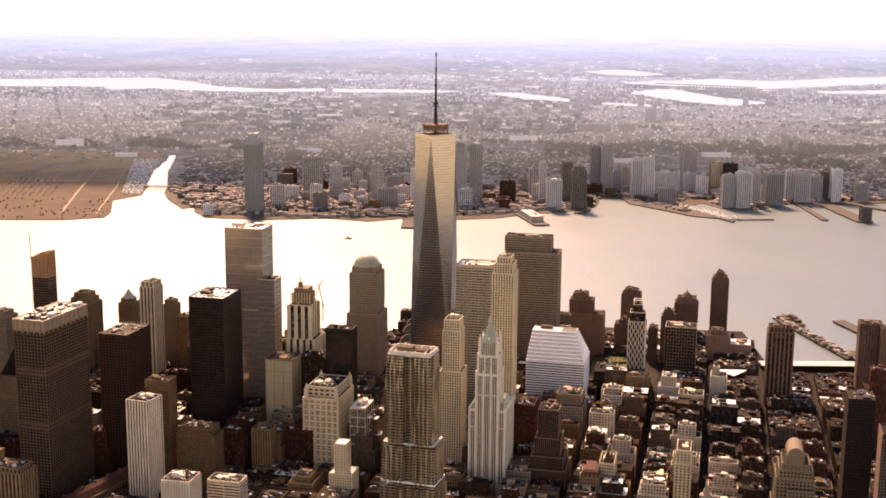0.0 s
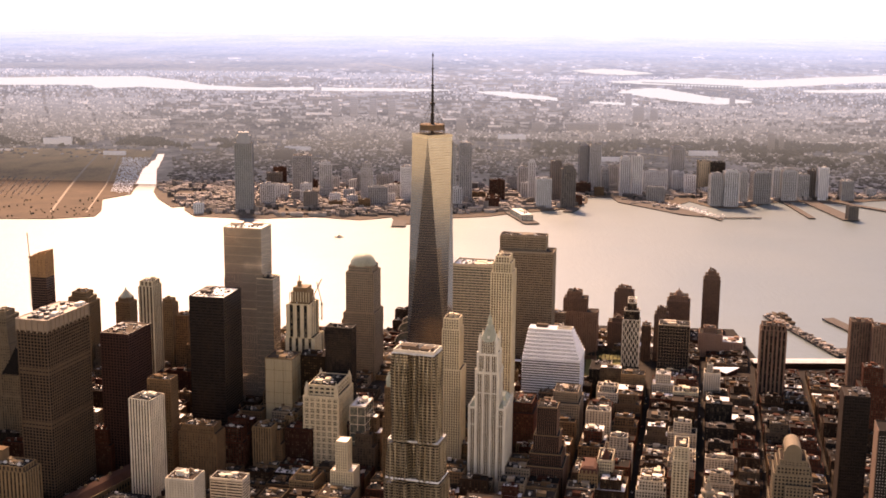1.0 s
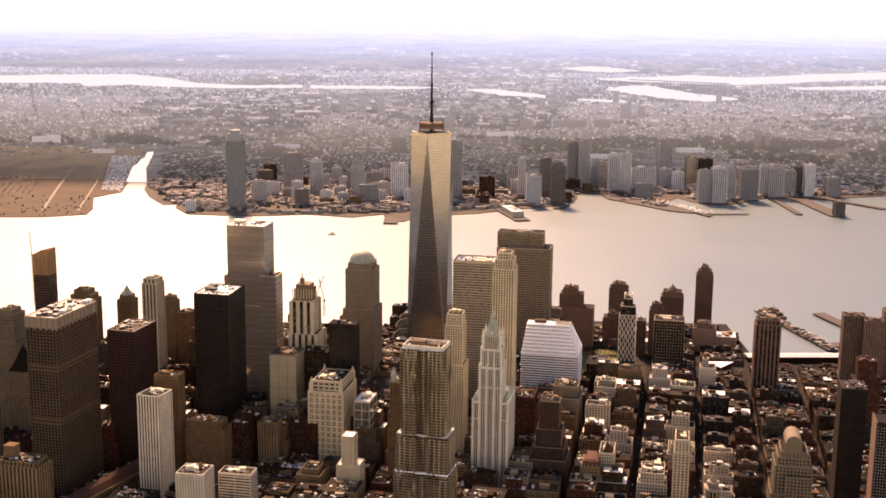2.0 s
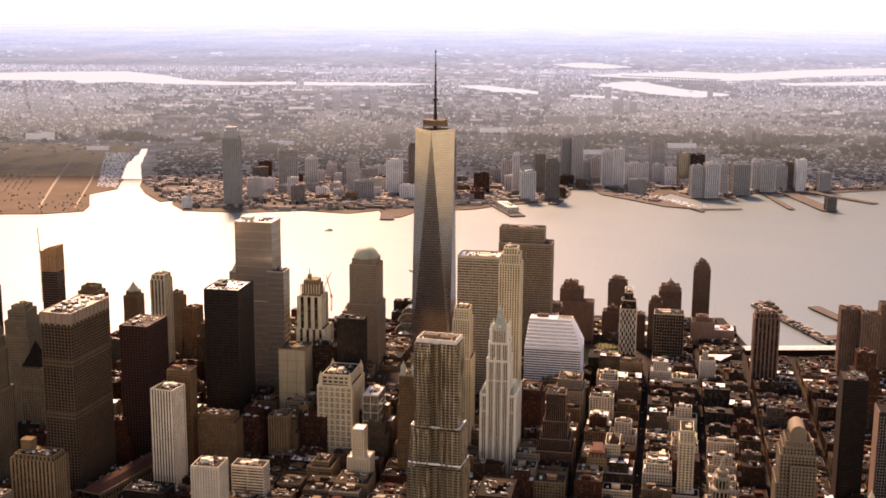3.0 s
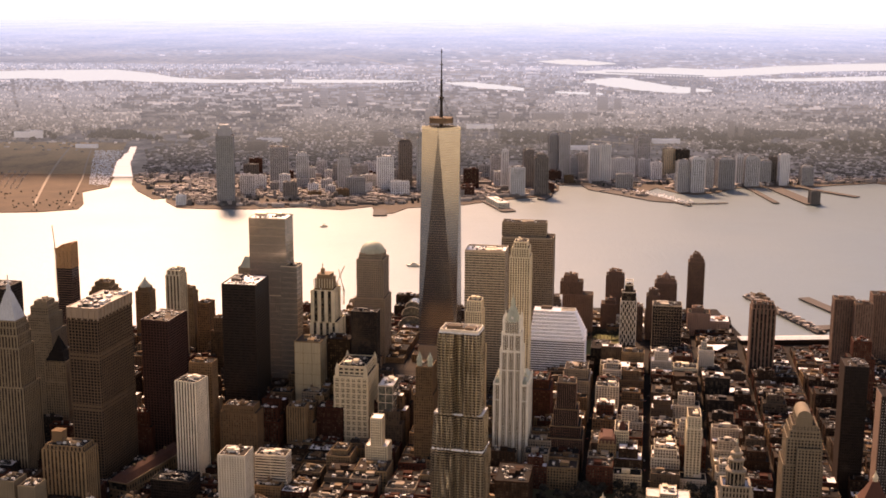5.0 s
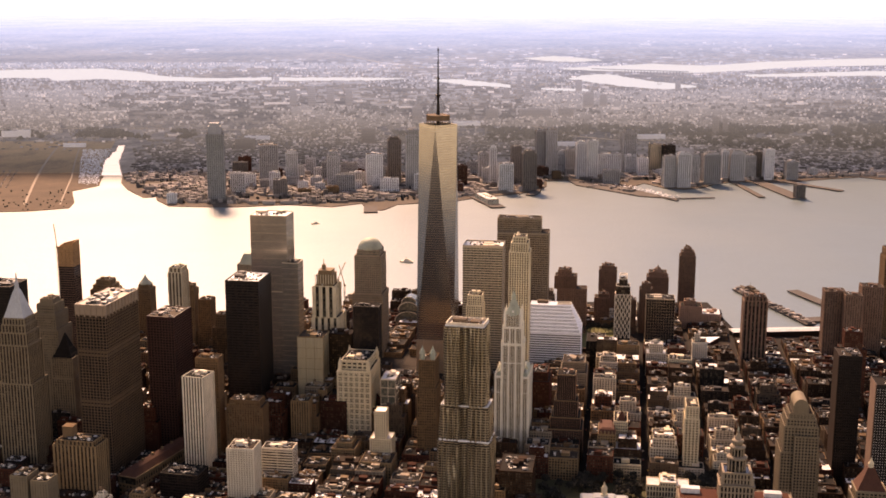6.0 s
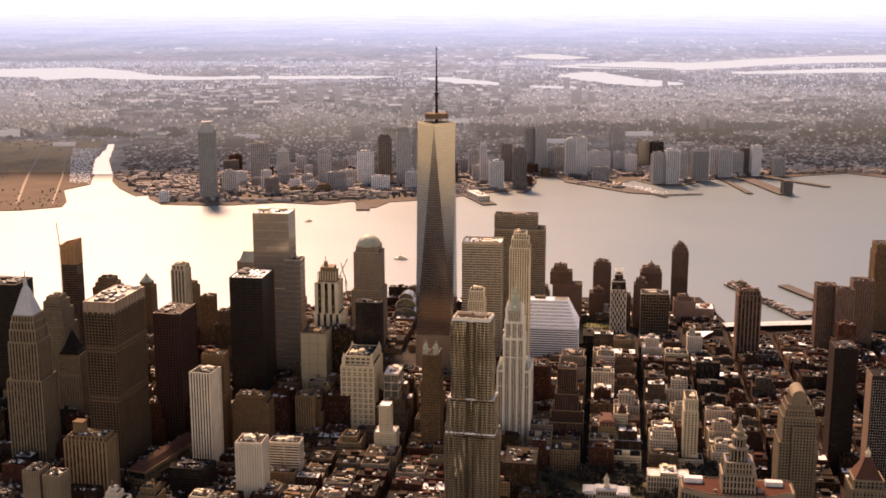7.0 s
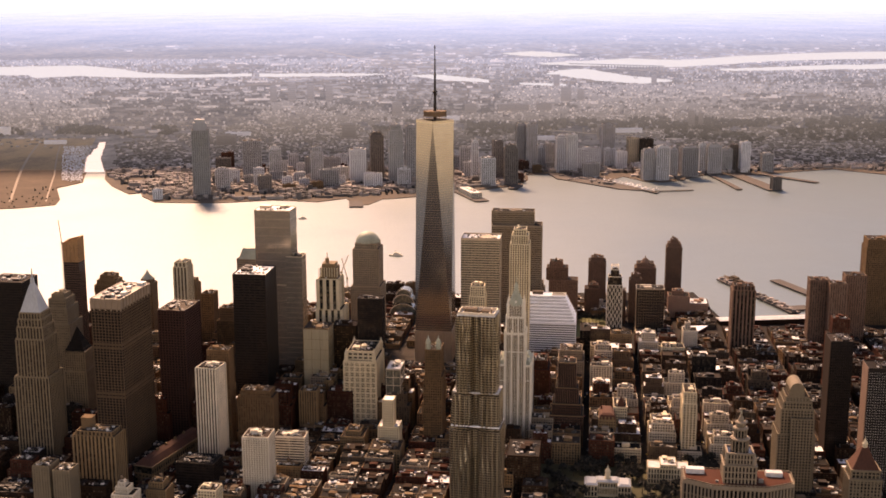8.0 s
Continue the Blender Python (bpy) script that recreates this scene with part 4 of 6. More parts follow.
def arcaded_block():
    root = thing("arcaded_bank", "low rusticated stone bank with a red hipped roof", "building", -371, -487, 68, group=FD)
    w, d, h = 138, 26, 28
    part("window_wall", box_mesh("window_wall", [(0, 0, 0, w - 1, d - 1, h)], M["glass"]), root)
    tagged(part("facade", box_mesh("facade", facade(w, d, 0, h - 9, 5.3, 6.0, 2.6, 2.4, 0.5), M["sand"]), root), kind="stuff")
    n = 26
    v, fs = [], []
    for k in range(n):
        x0, x1 = -w / 2 + w * k / n, -w / 2 + w * (k + 1) / n
        arch = [(x0 + 1.0, h - 9), (x0 + 1.0, h - 5)] + [((x0 + x1) / 2 - (x1 - x0 - 2) / 2 * math.cos(q), h - 5 + 2.0 * math.sin(q)) for q in np.linspace(0.3, math.pi - 0.3, 6)] + [(x1 - 1.0, h - 5), (x1 - 1.0, h - 9)]
        rim = [(x0, h - 9), (x0, h - 5)] + [(x0 + (x1 - x0) * j / 5, h + 0.2) for j in range(6)] + [(x1, h - 5), (x1, h - 9)]
        for s in (-1, 1):
            b = len(v)
            v += [(x, s * (d / 2 + 0.2), z) for x, z in arch] + [(x, s * (d / 2 + 0.2), z) for x, z in rim] + [(x, s * (d / 2 - 0.7), z) for x, z in arch]
            m = len(arch)
            fs += [(b + j, b + j + 1, b + m + j + 1, b + m + j) for j in range(m - 1)] + [(b + j, b + 2 * m + j, b + 2 * m + j + 1, b + j + 1) for j in range(m - 1)]
    tagged(part("arcade", mesh_of("arcade", v, fs, M["sand"]), root, "row of round arches"), kind="stuff")
    part("cornice", box_mesh("cornice", wall_ring(w + 2, d + 2, h, 1.2, 1.6), M["sand"]), root)
    part("hipped_roof", loft_mesh("hipped_roof", [rect(w, d, h + 0.8), rect(w - 16, d - 14, h + 8)], M["rust"]), root, "red tiled hipped roof")
    pieces("chimney", [(-30 + 22 * k, 3, h + 7, 3, 2.5, 4) for k in range(4)], M["sand"], root)


arcaded_block()
tower("office_building", "low black glass block with a cluttered roof", -322, -562, -12, [(50, 34, 0, 42)], "black", "darkgl", bay=3.4, floor=3.8, pier=0.5, band=1.2, proud=0.3, gear=10, roof="tar")
tower("apartment_tower", "tan brick apartment tower with vertical piers", -437.7, -602.2, -12, [(54, 30, 0, 95), (46, 26, 95, 100)], "sand", "glass", bay=4.9, floor=3.0, pier=2.5, band=1.0, proud=0.9, gear=8, tanks=1, sill="brown")
part("tower_block", box_mesh("tower_block", [(-14, 2, 100, 13, 12, 14), (-14, 2, 114, 14, 13, 0.8)], M["buff"]), [o for o in scene.objects if o.name.startswith("apartment_tower")][-1])
tower("apartment_building", "pair of pale brick flats with small windows", -489, -658, -12, [(20, 26, 0, 78)], "lime", "glass", bay=3.2, floor=3.0, pier=1.9, band=1.5, gear=6, tanks=1)
tower("apartment_building", "pale brick flats with small windows", -464, -664, -12, [(20, 24, 0, 74)], "lime", "glass", bay=3.2, floor=3.0, pier=1.9, band=1.5, gear=6, tanks=1)

# twin-turreted office building of the nineties
pr = tower("office_tower", "narrow old office tower with twin cupolas", -15.0, -433.3, -9, [(25, 40, 0, 112), (21, 36, 112, 150)], "buff", "bronze", bay=3.0, floor=3.7, pier=1.1, band=1.2, proud=0.6, gear=3)
for x in (-7, 7):
    part("cupola", lathe("cupola", [(3.6, 150), (3.6, 158), (4.2, 158.5), (3.6, 160), (2.8, 163), (1.2, 165.5), (1.0, 168), (0.1, 170)], M["copper"], 10, x, -12), pr, "domed roof cupola")
vt = tower("office_tower", "tan stone stepped tower with a barrel-vaulted top", 427.0, -628.4, -9, [(44, 44, 0, 96), (38, 40, 96, 128), (26, 9, 0, 118, 6, -22), (33, 38, 128, 137), (27, 34, 137, 143)], "lime", "darkgl", bay=3.7, floor=3.8, pier=1.7, band=1.5, proud=0.9, gear=0, house=False)
part("vault_house", box_mesh("vault_house", [(-1, 0, 143, 17, 34, 10)] + facade(17, 34, 143, 153, 4, 5, 1.0, 0.8, 0.5, -1, 0), M["lime"]), vt)
part("barrel_vault", loft_mesh("barrel_vault", [[(-1 - 8.2 * math.cos(q), y, 153 + 8.2 * math.sin(q)) for q in np.linspace(0, math.pi, 14)] for y in (17, 9, 0, -9, -17)], M["lime"]), vt, "rounded metal vault roof")
dt = tower("office_tower", "dark tower with a dotted grid of small pale windows", 541.0, -632.0, -9, [(56, 34, 0, 178)], "black", "farpale", bay=2.9, floor=3.4, pier=2.1, band=2.5, proud=0.1, gear=4)
part("side_wall", box_mesh("side_wall", [(-28.5, 0, 0, 0.6, 35, 179)], M["riverb"]), dt, "blank brown brick end wall")
ds = tower("office_tower", "tall dark slab office tower", 524.8, -502.4, -9, [(28, 39, 0, 175.9)], "black", "darkgl", bay=2.8, floor=3.8, pier=0.9, band=1.4, proud=0.4, gear=6)
part("side_wall", box_mesh("side_wall", [(-14.8, 0, 0, 0.6, 40.2, 177)], M["brown"]), ds, "blank dark brown end wall")
tower("office_tower", "dark red brick tower with a stepped top", 622.6, -236.6, -9, [(37, 30.5, 0, 104.7), (25, 24.5, 104.7, 130.7)], "brick", "glass", bay=3.2, floor=3.6, pier=1.5, band=1.4, gear=8)

# river-side towers
tower("apartment_tower", "brown concrete apartment tower", 538.6, 6.2, -9, [(38, 34, 0, 118), (34, 28, 118, 125)], "riverb", "glass", bay=6.0, floor=2.9, pier=2.6, band=1.1, proud=1.0, gear=2, sill="brown")
tower("apartment_tower", "brown concrete apartment tower", 684.8, 41.9, -9, [(34, 30, 0, 125)], "riverb", "glass", bay=4.0, floor=2.9, pier=1.8, band=1.1, proud=0.8, gear=2)
tower("apartment_tower", "brown concrete apartment tower", 708.5, 15.1, -9, [(28, 26, 0, 124)], "riverb", "glass", bay=4.0, floor=2.9, pier=1.8, band=1.1, proud=0.8, gear=2)
tower("apartment_tower", "dark brown concrete apartment tower", 761.6, 76.0, -9, [(36, 30, 0, 125)], "riverb", "glass", bay=4.0, floor=2.9, pier=1.8, band=1.1, proud=0.8, gear=2)
tower("office_tower", "broad brown office tower by the river", 863, 200, -9, [(74, 46, 0, 150), (70, 40, 150, 165)], "buff", "bronze", bay=3.4, floor=3.9, pier=1.4, band=1.2, gear=5)
tower("apartment_tower", "brown brick riverside tower with stepped top", 246.0, 234.4, -9, [(54, 30, 0, 84, 8, 0), (40, 28, 84, 108, -4, 0), (24, 22, 108, 119, -6, 0)], "riverb", "bronze", bay=3.4, floor=3.0, pier=1.7, band=1.3, gear=4, tanks=1)
tower("apartment_tower", "brown brick riverside tower", 338, 350, -9, [(34, 30, 0, 94), (24, 22, 94, 101)], "riverb", "bronze", bay=3.4, floor=3.0, pier=1.7, band=1.3, gear=3, tanks=1)
tower("apartment_tower", "brown brick riverside tower with a small dome", 444, 390, -9, [(42, 32, 0, 70), (34, 26, 70, 79)], "riverb", "bronze", bay=3.4, floor=3.0, pier=1.7, band=1.3, gear=1)
crown(443, 390, -9, 79, "cupola", [(9, 0), (8, 4), (5, 8), (1.5, 10), (0.3, 15)], M["riverb"], "brown brick dome", 12)
tower("apartment_tower", "slim brown brick tower with round-cornered top", 509, 420, -9, [(31, 30, 0, 106), (25, 24, 106, 114), (14, 14, 114, 121)], "riverb", "bronze", bay=3.2, floor=3.0, pier=1.6, band=1.3, gear=2, tanks=1)
tower("school_building", "brown brick block at the foot of a slim tower", 485, 262, -9, [(40, 36, 0, 43), (20, 20, 43, 52, -2, 0)], "rose", "bronze", bay=4, floor=4, pier=2.4, band=1.9, gear=4, category="building")
tower("school_building", "low brown block with a white roof on the river edge", 524, 268, -9, [(36, 36, 0, 27)], "rose", "bronze", bay=5, floor=4, pier=3.4, band=2.4, gear=2, roof="pale", edge="bright", category="building")
tower("office_tower", "dark glass tower with a fine pale grid", 404, 145, -9, [(51, 36, 0, 87)], "alu", "darkgl", bay=4.6, floor=5.6, pier=0.30, band=0.26, proud=0.4, gear=3, roof="tar")
tower("apartment_tower", "brown brick tower with a boxy roof house", 392, 226, -9, [(23, 26, 0, 84), (15, 16, 84, 94)], "riverb", "bronze", bay=3.4, floor=3.0, pier=1.7, band=1.3, gear=2)
tower("apartment_building", "brown brick riverside block with many small windows", 270, 296, -9, [(34, 28, 0, 38), (24, 20, 38, 44, -3, 0)], "riverb", "bronze", bay=3.4, floor=3.0, pier=1.7, band=1.3, gear=5, tanks=1)
tower("apartment_building", "stepped brown brick riverside block", 320, 298, -9, [(28, 28, 0, 50), (18, 20, 50, 57, 3, 0)], "riverb", "bronze", bay=3.4, floor=3.0, pier=1.7, band=1.3, gear=4, tanks=1)
tower("apartment_building", "narrow brown brick block beside a taller tower", 366, 222, -9, [(14, 24, 0, 64)], "riverb", "bronze", bay=3.4, floor=3.0, pier=1.7, band=1.3, gear=2)
lt = tower("apartment_tower", "apartment tower with a white honeycomb lattice front", 323.6, 68.5, -9, [(26.7, 25.8, 0, 113), (24, 23, 113, 128), (14, 14, 128, 140, 0, 0)], "brown", "glass", bay=9, floor=3.2, pier=0.3, band=0.5, proud=0.2, gear=2, edge="white")
part("crown_frame", box_mesh("crown_frame", [(a * 6.2, b * 6.2, 140, 1.2, 1.2, 8) for a in (-1, 1) for b in (-1, 1)] + [(0, b * 6.2, 147, 13.6, 1.2, 1.4) for b in (-1, 1)] + [(a * 6.2, 0, 147, 1.2, 11.2, 1.4) for a in (-1, 1)], M["white"]), lt, "open white frame on the roof")
tower("office_building", "low pale stone base building of a lattice tower", 322, 42, -9, [(36, 22, 0, 24), (20, 14, 24, 33, 4, 0)], "lime", "glass", bay=4.2, floor=4.2, pier=1.6, band=1.4, gear=3, roof="tar", edge="white")


def honeycomb(w, d, z0, z1, bay, row, width):
    """Zigzag ribs that meet in turn, on the four sides of a block."""
    v, fs = [], []
    for side in range(4):
        run, off = (w, d / 2) if side % 2 == 0 else (d, w / 2)
        ca, sa2 = ((1, 0), (0, 1), (-1, 0), (0, -1))[side]
        n, m = round(run / bay), round((z1 - z0) / row * 2)
        for i in range(n + 1):
            b = len(v)
            for k in range(m + 1):
                c = max(-run / 2, min(run / 2, -run / 2 + run * i / n + bay * 0.22 * (1 if (i + k // 2 + (k % 2) * 0) % 2 else -1) * 1.0))
                z = z0 + (z1 - z0) * k / m
                for q, o in ((-width / 2, 0.7), (width / 2, 0.7), (width / 2, 0.0), (-width / 2, 0.0)):
                    x, y = c + q, -(off + o)
                    v.append((x * ca - y * sa2, x * sa2 + y * ca, z))
            for k in range(m):
                for j in range(4):
                    fs.append((b + 4 * k + j, b + 4 * k + (j + 1) % 4, b + 4 * k + 4 + (j + 1) % 4, b + 4 * k + 4 + j))
    return v, fs


tagged(part("lattice_rib", mesh_of("lattice_rib", *honeycomb(26.7, 25.8, 36.0, 113.0, 3.4, 6.6, 1.15), M["white"]), lt, "white honeycomb lattice"), kind="stuff")
ab = tower("apartment_building", "dark apartment block with pale side", 272.2, 22.6, -9, [(30.9, 53.4, 0, 46.2)], "black", "glass", bay=3.4, floor=3.2, gear=4)
part("side_wall", box_mesh("side_wall", [(15.9, 0, 0, 0.6, 54.4, 47)], M["white"]), ab, "pale painted end wall")
part("front_wing", box_mesh("front_wing", [(11.5, -27.6, 0, 8.6, 1.0, 46.6)], M["white"]), ab, "pale stair tower on the front")
tower("school_building", "low red brick school with pale roof edges", 384.2, 21.2, -9, [(57.2, 49.6, 0, 22.7)], "brick", "glass", bay=4.5, floor=4.2, pier=2.2, band=1.8, gear=6, roof="roof", category="building")
tower("office_building", "white painted loft with roof huts", 273.6, -119.6, -9, [(27.7, 33.8, 0, 50.2), (17.7, 17.8, 50.2, 58.6)], "white", "glass", bay=3.4, floor=3.8, gear=6, tanks=1)
tower("apartment_tower", "white narrow apartment tower", 448, 10, -9, [(24, 26, 0, 44), (8, 8, 44, 56, -4, 0)], "white", "glass", bay=3.4, floor=3.2, pier=1.6, band=1.3, gear=3, tanks=1)
tower("office_building", "pale stone office block with roof courts", 207.9, -205.8, -9, [(40, 60, 0, 64), (34, 40, 64, 78)], "granite", "glass", bay=3.2, floor=3.7, pier=1.4, band=1.4, gear=8, tanks=1)
tower("office_building", "red-brown office block beside a gothic tower", 146, -300, -9, [(32, 60, 0, 80), (26, 44, 80, 92)], "brick", "bronze", bay=3.2, floor=3.7, pier=1.4, band=1.4, gear=8, tanks=1)


tower("apartment_building", "white stepped apartment block with a small roof house", -389, -686, -12, [(26, 22, 0, 51), (15, 14, 51, 59, -2, 0), (8, 8, 59, 64, -3, 0)], "white", "glass", bay=3.2, floor=3.0, pier=1.7, band=1.3, gear=3, tanks=1)
tower("apartment_building", "tan brick block with a stepped front", -357, -646, -12, [(24, 24, 0, 40), (17, 18, 40, 48, -2, 2)], "sand", "glass", bay=3.2, floor=3.2, pier=1.7, band=1.3, gear=4, tanks=1)
tower("office_building", "pale corner block with a flat roof", -292, -674, -12, [(22, 22, 0, 50)], "cream", "glass", bay=3.4, floor=3.8, pier=1.4, band=1.3, gear=4)

# ---- civic buildings round the park ----
def bent_facade(pts, z0, z1, bay, floor, pier, band, proud):
    """Piers and spandrels along the sides of a many-sided block."""
    v, fs = [], []

    def bar(p, e, n, a0, a1, za, zb, out):
        b = len(v)
        for q, o in ((a0, 0.0), (a1, 0.0), (a1, out), (a0, out)):
            for z in (za, zb):
                v.append((p[0] + e[0] * q + n[0] * o, p[1] + e[1] * q + n[1] * o, z))
        fs.extend([(b, b + 1, b + 3, b + 2), (b + 2, b + 3, b + 5, b + 4), (b + 4, b + 5, b + 7, b + 6), (b + 6, b + 7, b + 1, b), (b + 1, b + 7, b + 5, b + 3), (b, b + 2, b + 4, b + 6)])

    for p, q in zip(pts, pts[1:] + pts[:1]):
        run = math.hypot(q[0] - p[0], q[1] - p[1])
        e = ((q[0] - p[0]) / run, (q[1] - p[1]) / run)
        n = (e[1], -e[0])
        count = max(1, round(run / bay))
        for k in range(count + 1):
            c = run * k / count
            bar(p, e, n, max(0, c - pier / 2), min(run, c + pier / 2), z0, z1, proud)
        z = z0
        while z < z1 - band * 0.5:
            bar(p, e, n, 0, run, z, min(z1, z + band), proud * 0.55)
            z += floor
    return v, fs


def civic_tower():
    root = thing("municipal_building", "huge cream stone office block with a wedding-cake tower", "civic building", 309, -801, -9)
    plan = [(-59, 20), (-59, -10), (-29, -26), (29, -26), (59, -10), (59, 20)]
    big = [(x * 1.022, y * 1.045) for x, y in plan]
    part("window_wall", loft_mesh("window_wall", [[(x, y, z) for x, y in plan] for z in (0, 104)], M["darkgl"]), root)
    tagged(part("facade", mesh_of("facade", *bent_facade(plan, 0, 78, 3.9, 4.1, 1.5, 0.9, 1.0), M["granite"]), root), kind="stuff")
    tagged(part("colonnade", mesh_of("colonnade", *bent_facade(plan, 78, 101, 4.4, 11.4, 1.7, 0.7, 1.5), M["granite"]), root, "tall engaged columns under the cornice"), kind="stuff")
    part("cornice", loft_mesh("cornice", [[(x, y, z) for x, y in (plan if z == 100 else big)] for z in (100, 101.2, 103.4, 104.6)], M["granite"]), root)
    part("roof", loft_mesh("roof", [[(x * 0.97, y * 0.95, z) for x, y in plan] for z in (104.65, 106)], M["brick"]), root, "dark red-brown roof deck")
    part("parapet", mesh_of("parapet", *bent_facade(big, 104.6, 107.2, 4.4, 2.0, 1.4, 0.6, -0.7), M["granite"]), root)
    part("roof_house", box_mesh("roof_house", [(-46, 8, 106, 20, 9, 5.5)], M["pale"]), root, "white coated roof house")
    part("roof_house", box_mesh("roof_house", [(40, 8, 106, 18, 9, 5.0)], M["pale"]), root, "white coated roof house")
    pieces("roof_plant", [(-24 + 9.5 * k, -17 + (k % 2) * 3, 106, 3 + k % 3, 2.4, 2 + (k * 7) % 3) for k in range(6)], M["plant"], root)
    for w, d, z0, z1 in ((34, 30, 104, 126), (27, 24, 126, 139)):
        part("window_wall", box_mesh("window_wall", [(0, -4, z0, w - 0.2, d - 0.2, z1 - z0)], M["darkgl"]), root)
        tagged(part("facade", box_mesh("facade", facade(w, d, z0, z1, 3.6, 8, 1.7, 1.3, 0.9, 0, -4), M["granite"]), root), kind="stuff")
        part("cornice", box_mesh("cornice", wall_ring(w + 3, d + 3, z1 - 1, 2, 2, 0, -4), M["granite"]), root)
    for r, z0, z1, n in ((8.0, 139, 152, 14), (5.6, 155, 163.5, 12), (3.4, 166, 170, 10)):
        part("tower_drum", lathe("tower_drum", [(r, z0), (r, z1), (r + 2.4, z1 + 0.3), (r + 2.4, z1 + 2), (r - 1.5, z1 + 2.4), (r - 1.8, z1 + 3)], M["glass"] if r > 5 else M["granite"], 20, 0, -4), root, "round stone tower stage")
        pieces("column", [((r + 1.2) * math.cos(q), -4 + (r + 1.2) * math.sin(q), z0, 1.1, 1.1, z1 - z0 + 0.4) for q in np.linspace(0, 2 * math.pi, n, endpoint=False)], M["granite"], root)
        part("cornice", lathe("cornice", [(r - 1, z1), (r + 2.6, z1 + 0.1), (r + 2.8, z1 + 1.6), (r + 1.6, z1 + 2.6), (r - 1, z1 + 2.8)], M["granite"], 24, 0, -4), root)
    part("cupola", lathe("cupola", [(3.4, 172.5), (3.2, 175), (2.2, 177.5), (1.3, 179), (1.3, 181), (0.8, 182)], M["granite"], 16, 0, -4), root, "small stone cupola")
    part("finial", lathe("finial", [(0.7, 182), (1.0, 183.2), (0.6, 184.4), (0.4, 185.6), (0.1, 186.5)], M["copper"], 8, 0, -4), root)
    for sx in (-1, 1):
        for sy in (-1, 1):
            part("pinnacle", lathe("pinnacle", [(2.2, 126), (2.2, 133), (2.8, 133.4), (1.9, 135.5), (0.3, 141)], M["granite"], 10, sx * 15, -4 + sy * 13), root, "corner pinnacle")


civic_tower()


def court_tower():
    root = thing("courthouse_tower", "pale stone court tower with a red-brown pyramid roof", "civic building", 488, -705, -9)
    part("window_wall", box_mesh("window_wall", [(0, 0, 0, 36, 34, 66), (0, 0, 66, 32, 30, 11)], M["glass"]), root)
    tagged(part("facade", box_mesh("facade", facade(36, 34, 0, 66, 4.0, 4.0, 1.8, 1.3, 0.6) + facade(32, 30, 66, 77, 4.4, 5.5, 1.4, 1.2, 0.5), M["lime"]), root), kind="stuff")
    part("cornice", box_mesh("cornice", wall_ring(39, 37, 64, 3, 1.6), M["lime"]), root)
    part("cornice", box_mesh("cornice", wall_ring(35, 33, 75, 2.5, 1.5), M["lime"]), root)
    part("pyramid_roof", loft_mesh("pyramid_roof", [rect(32, 30, 77), rect(20, 19, 88), rect(8, 7.5, 101)], M["rust"]), root, "red-brown pyramid roof")
    part("lantern", lathe("lantern", [(3, 101), (3, 105), (3.6, 105.3), (1.4, 109), (0.2, 113)], M["cream"], 8), root)


court_tower()


def city_hall():
    root = thing("city_hall", "small pale marble hall with wings and a cupola", "civic building", 202, -592, -9)
    for ox, oy, w, d, h in ((0, 0, 28, 18, 17), (-21, -5, 16, 26, 16), (21, -5, 16, 26, 16)):
        part("window_wall", box_mesh("window_wall", [(ox, oy, 0, w, d, h)], M["glass"]), root)
        tagged(part("facade", box_mesh("facade", facade(w, d, 0, h, 3.6, 7.5, 1.5, 1.6, 0.6, ox, oy), M["cream"]), root), kind="stuff")
        part("roof", loft_mesh("roof", [rect(w + 1, d + 1, h + 0.3, ox, oy), rect(w - 5, d - 5, h + 2.4, ox, oy)], M["zinc"]), root)
    part("cupola", lathe("cupola", [(4.6, 17), (4.6, 21), (3.4, 21.5), (3.4, 28), (3.9, 28.4), (2.9, 31), (1.2, 33), (0.7, 36), (0.1, 38)], M["cream"], 12), root, "white domed cupola")
    pieces("column", [(-9 + 3.6 * k, -11.5, 1.5, 1.0, 1.0, 8) for k in range(6)], M["cream"], root)
    part("pediment", box_mesh("pediment", [(0, -11.5, 9.5, 21, 3, 1.5)], M["cream"]), root)
    part("steps", box_mesh("steps", [(0, -12, 0, 24, 6, 1.5)], M["cream"]), root)


city_hall()
tower("courthouse", "long pale marble courthouse with a light roof", 287, -558, -9, [(52, 26, 0, 22), (20, 30, 22, 27)], "cream", "glass", bay=3.6, floor=7, pier=1.5, band=1.5, gear=4, roof="pale", category="civic building", group="")
tower("office_building", "white-roofed stone block behind the municipal tower", 348, -782, -9, [(44, 30, 0, 96)], "lime", "glass", bay=3.6, floor=4, pier=1.5, band=1.3, gear=4, roof="pale")
tower("office_building", "dark cut-roofed office block at the park edge", 94, -592, -9, [(40, 60, 0, 62)], "brown", "glass", bay=3.4, floor=3.7, gear=6, roof="tar")


# ---- the rest of the streets ----
def inside(x, y, poly):
    odd = False
    for (x0, y0), (x1, y1) in zip(poly, poly[1:] + poly[:1]):
        if (y0 > y) != (y1 > y) and x < (x1 - x0) * (y - y0) / (y1 - y0) + x0:
            odd = not odd
    return odd


C9, S9 = math.cos(radians(-9)), math.sin(radians(-9))


def grid_to_plan(u, v):
    return u * C9 - v * S9, u * S9 + v * C9


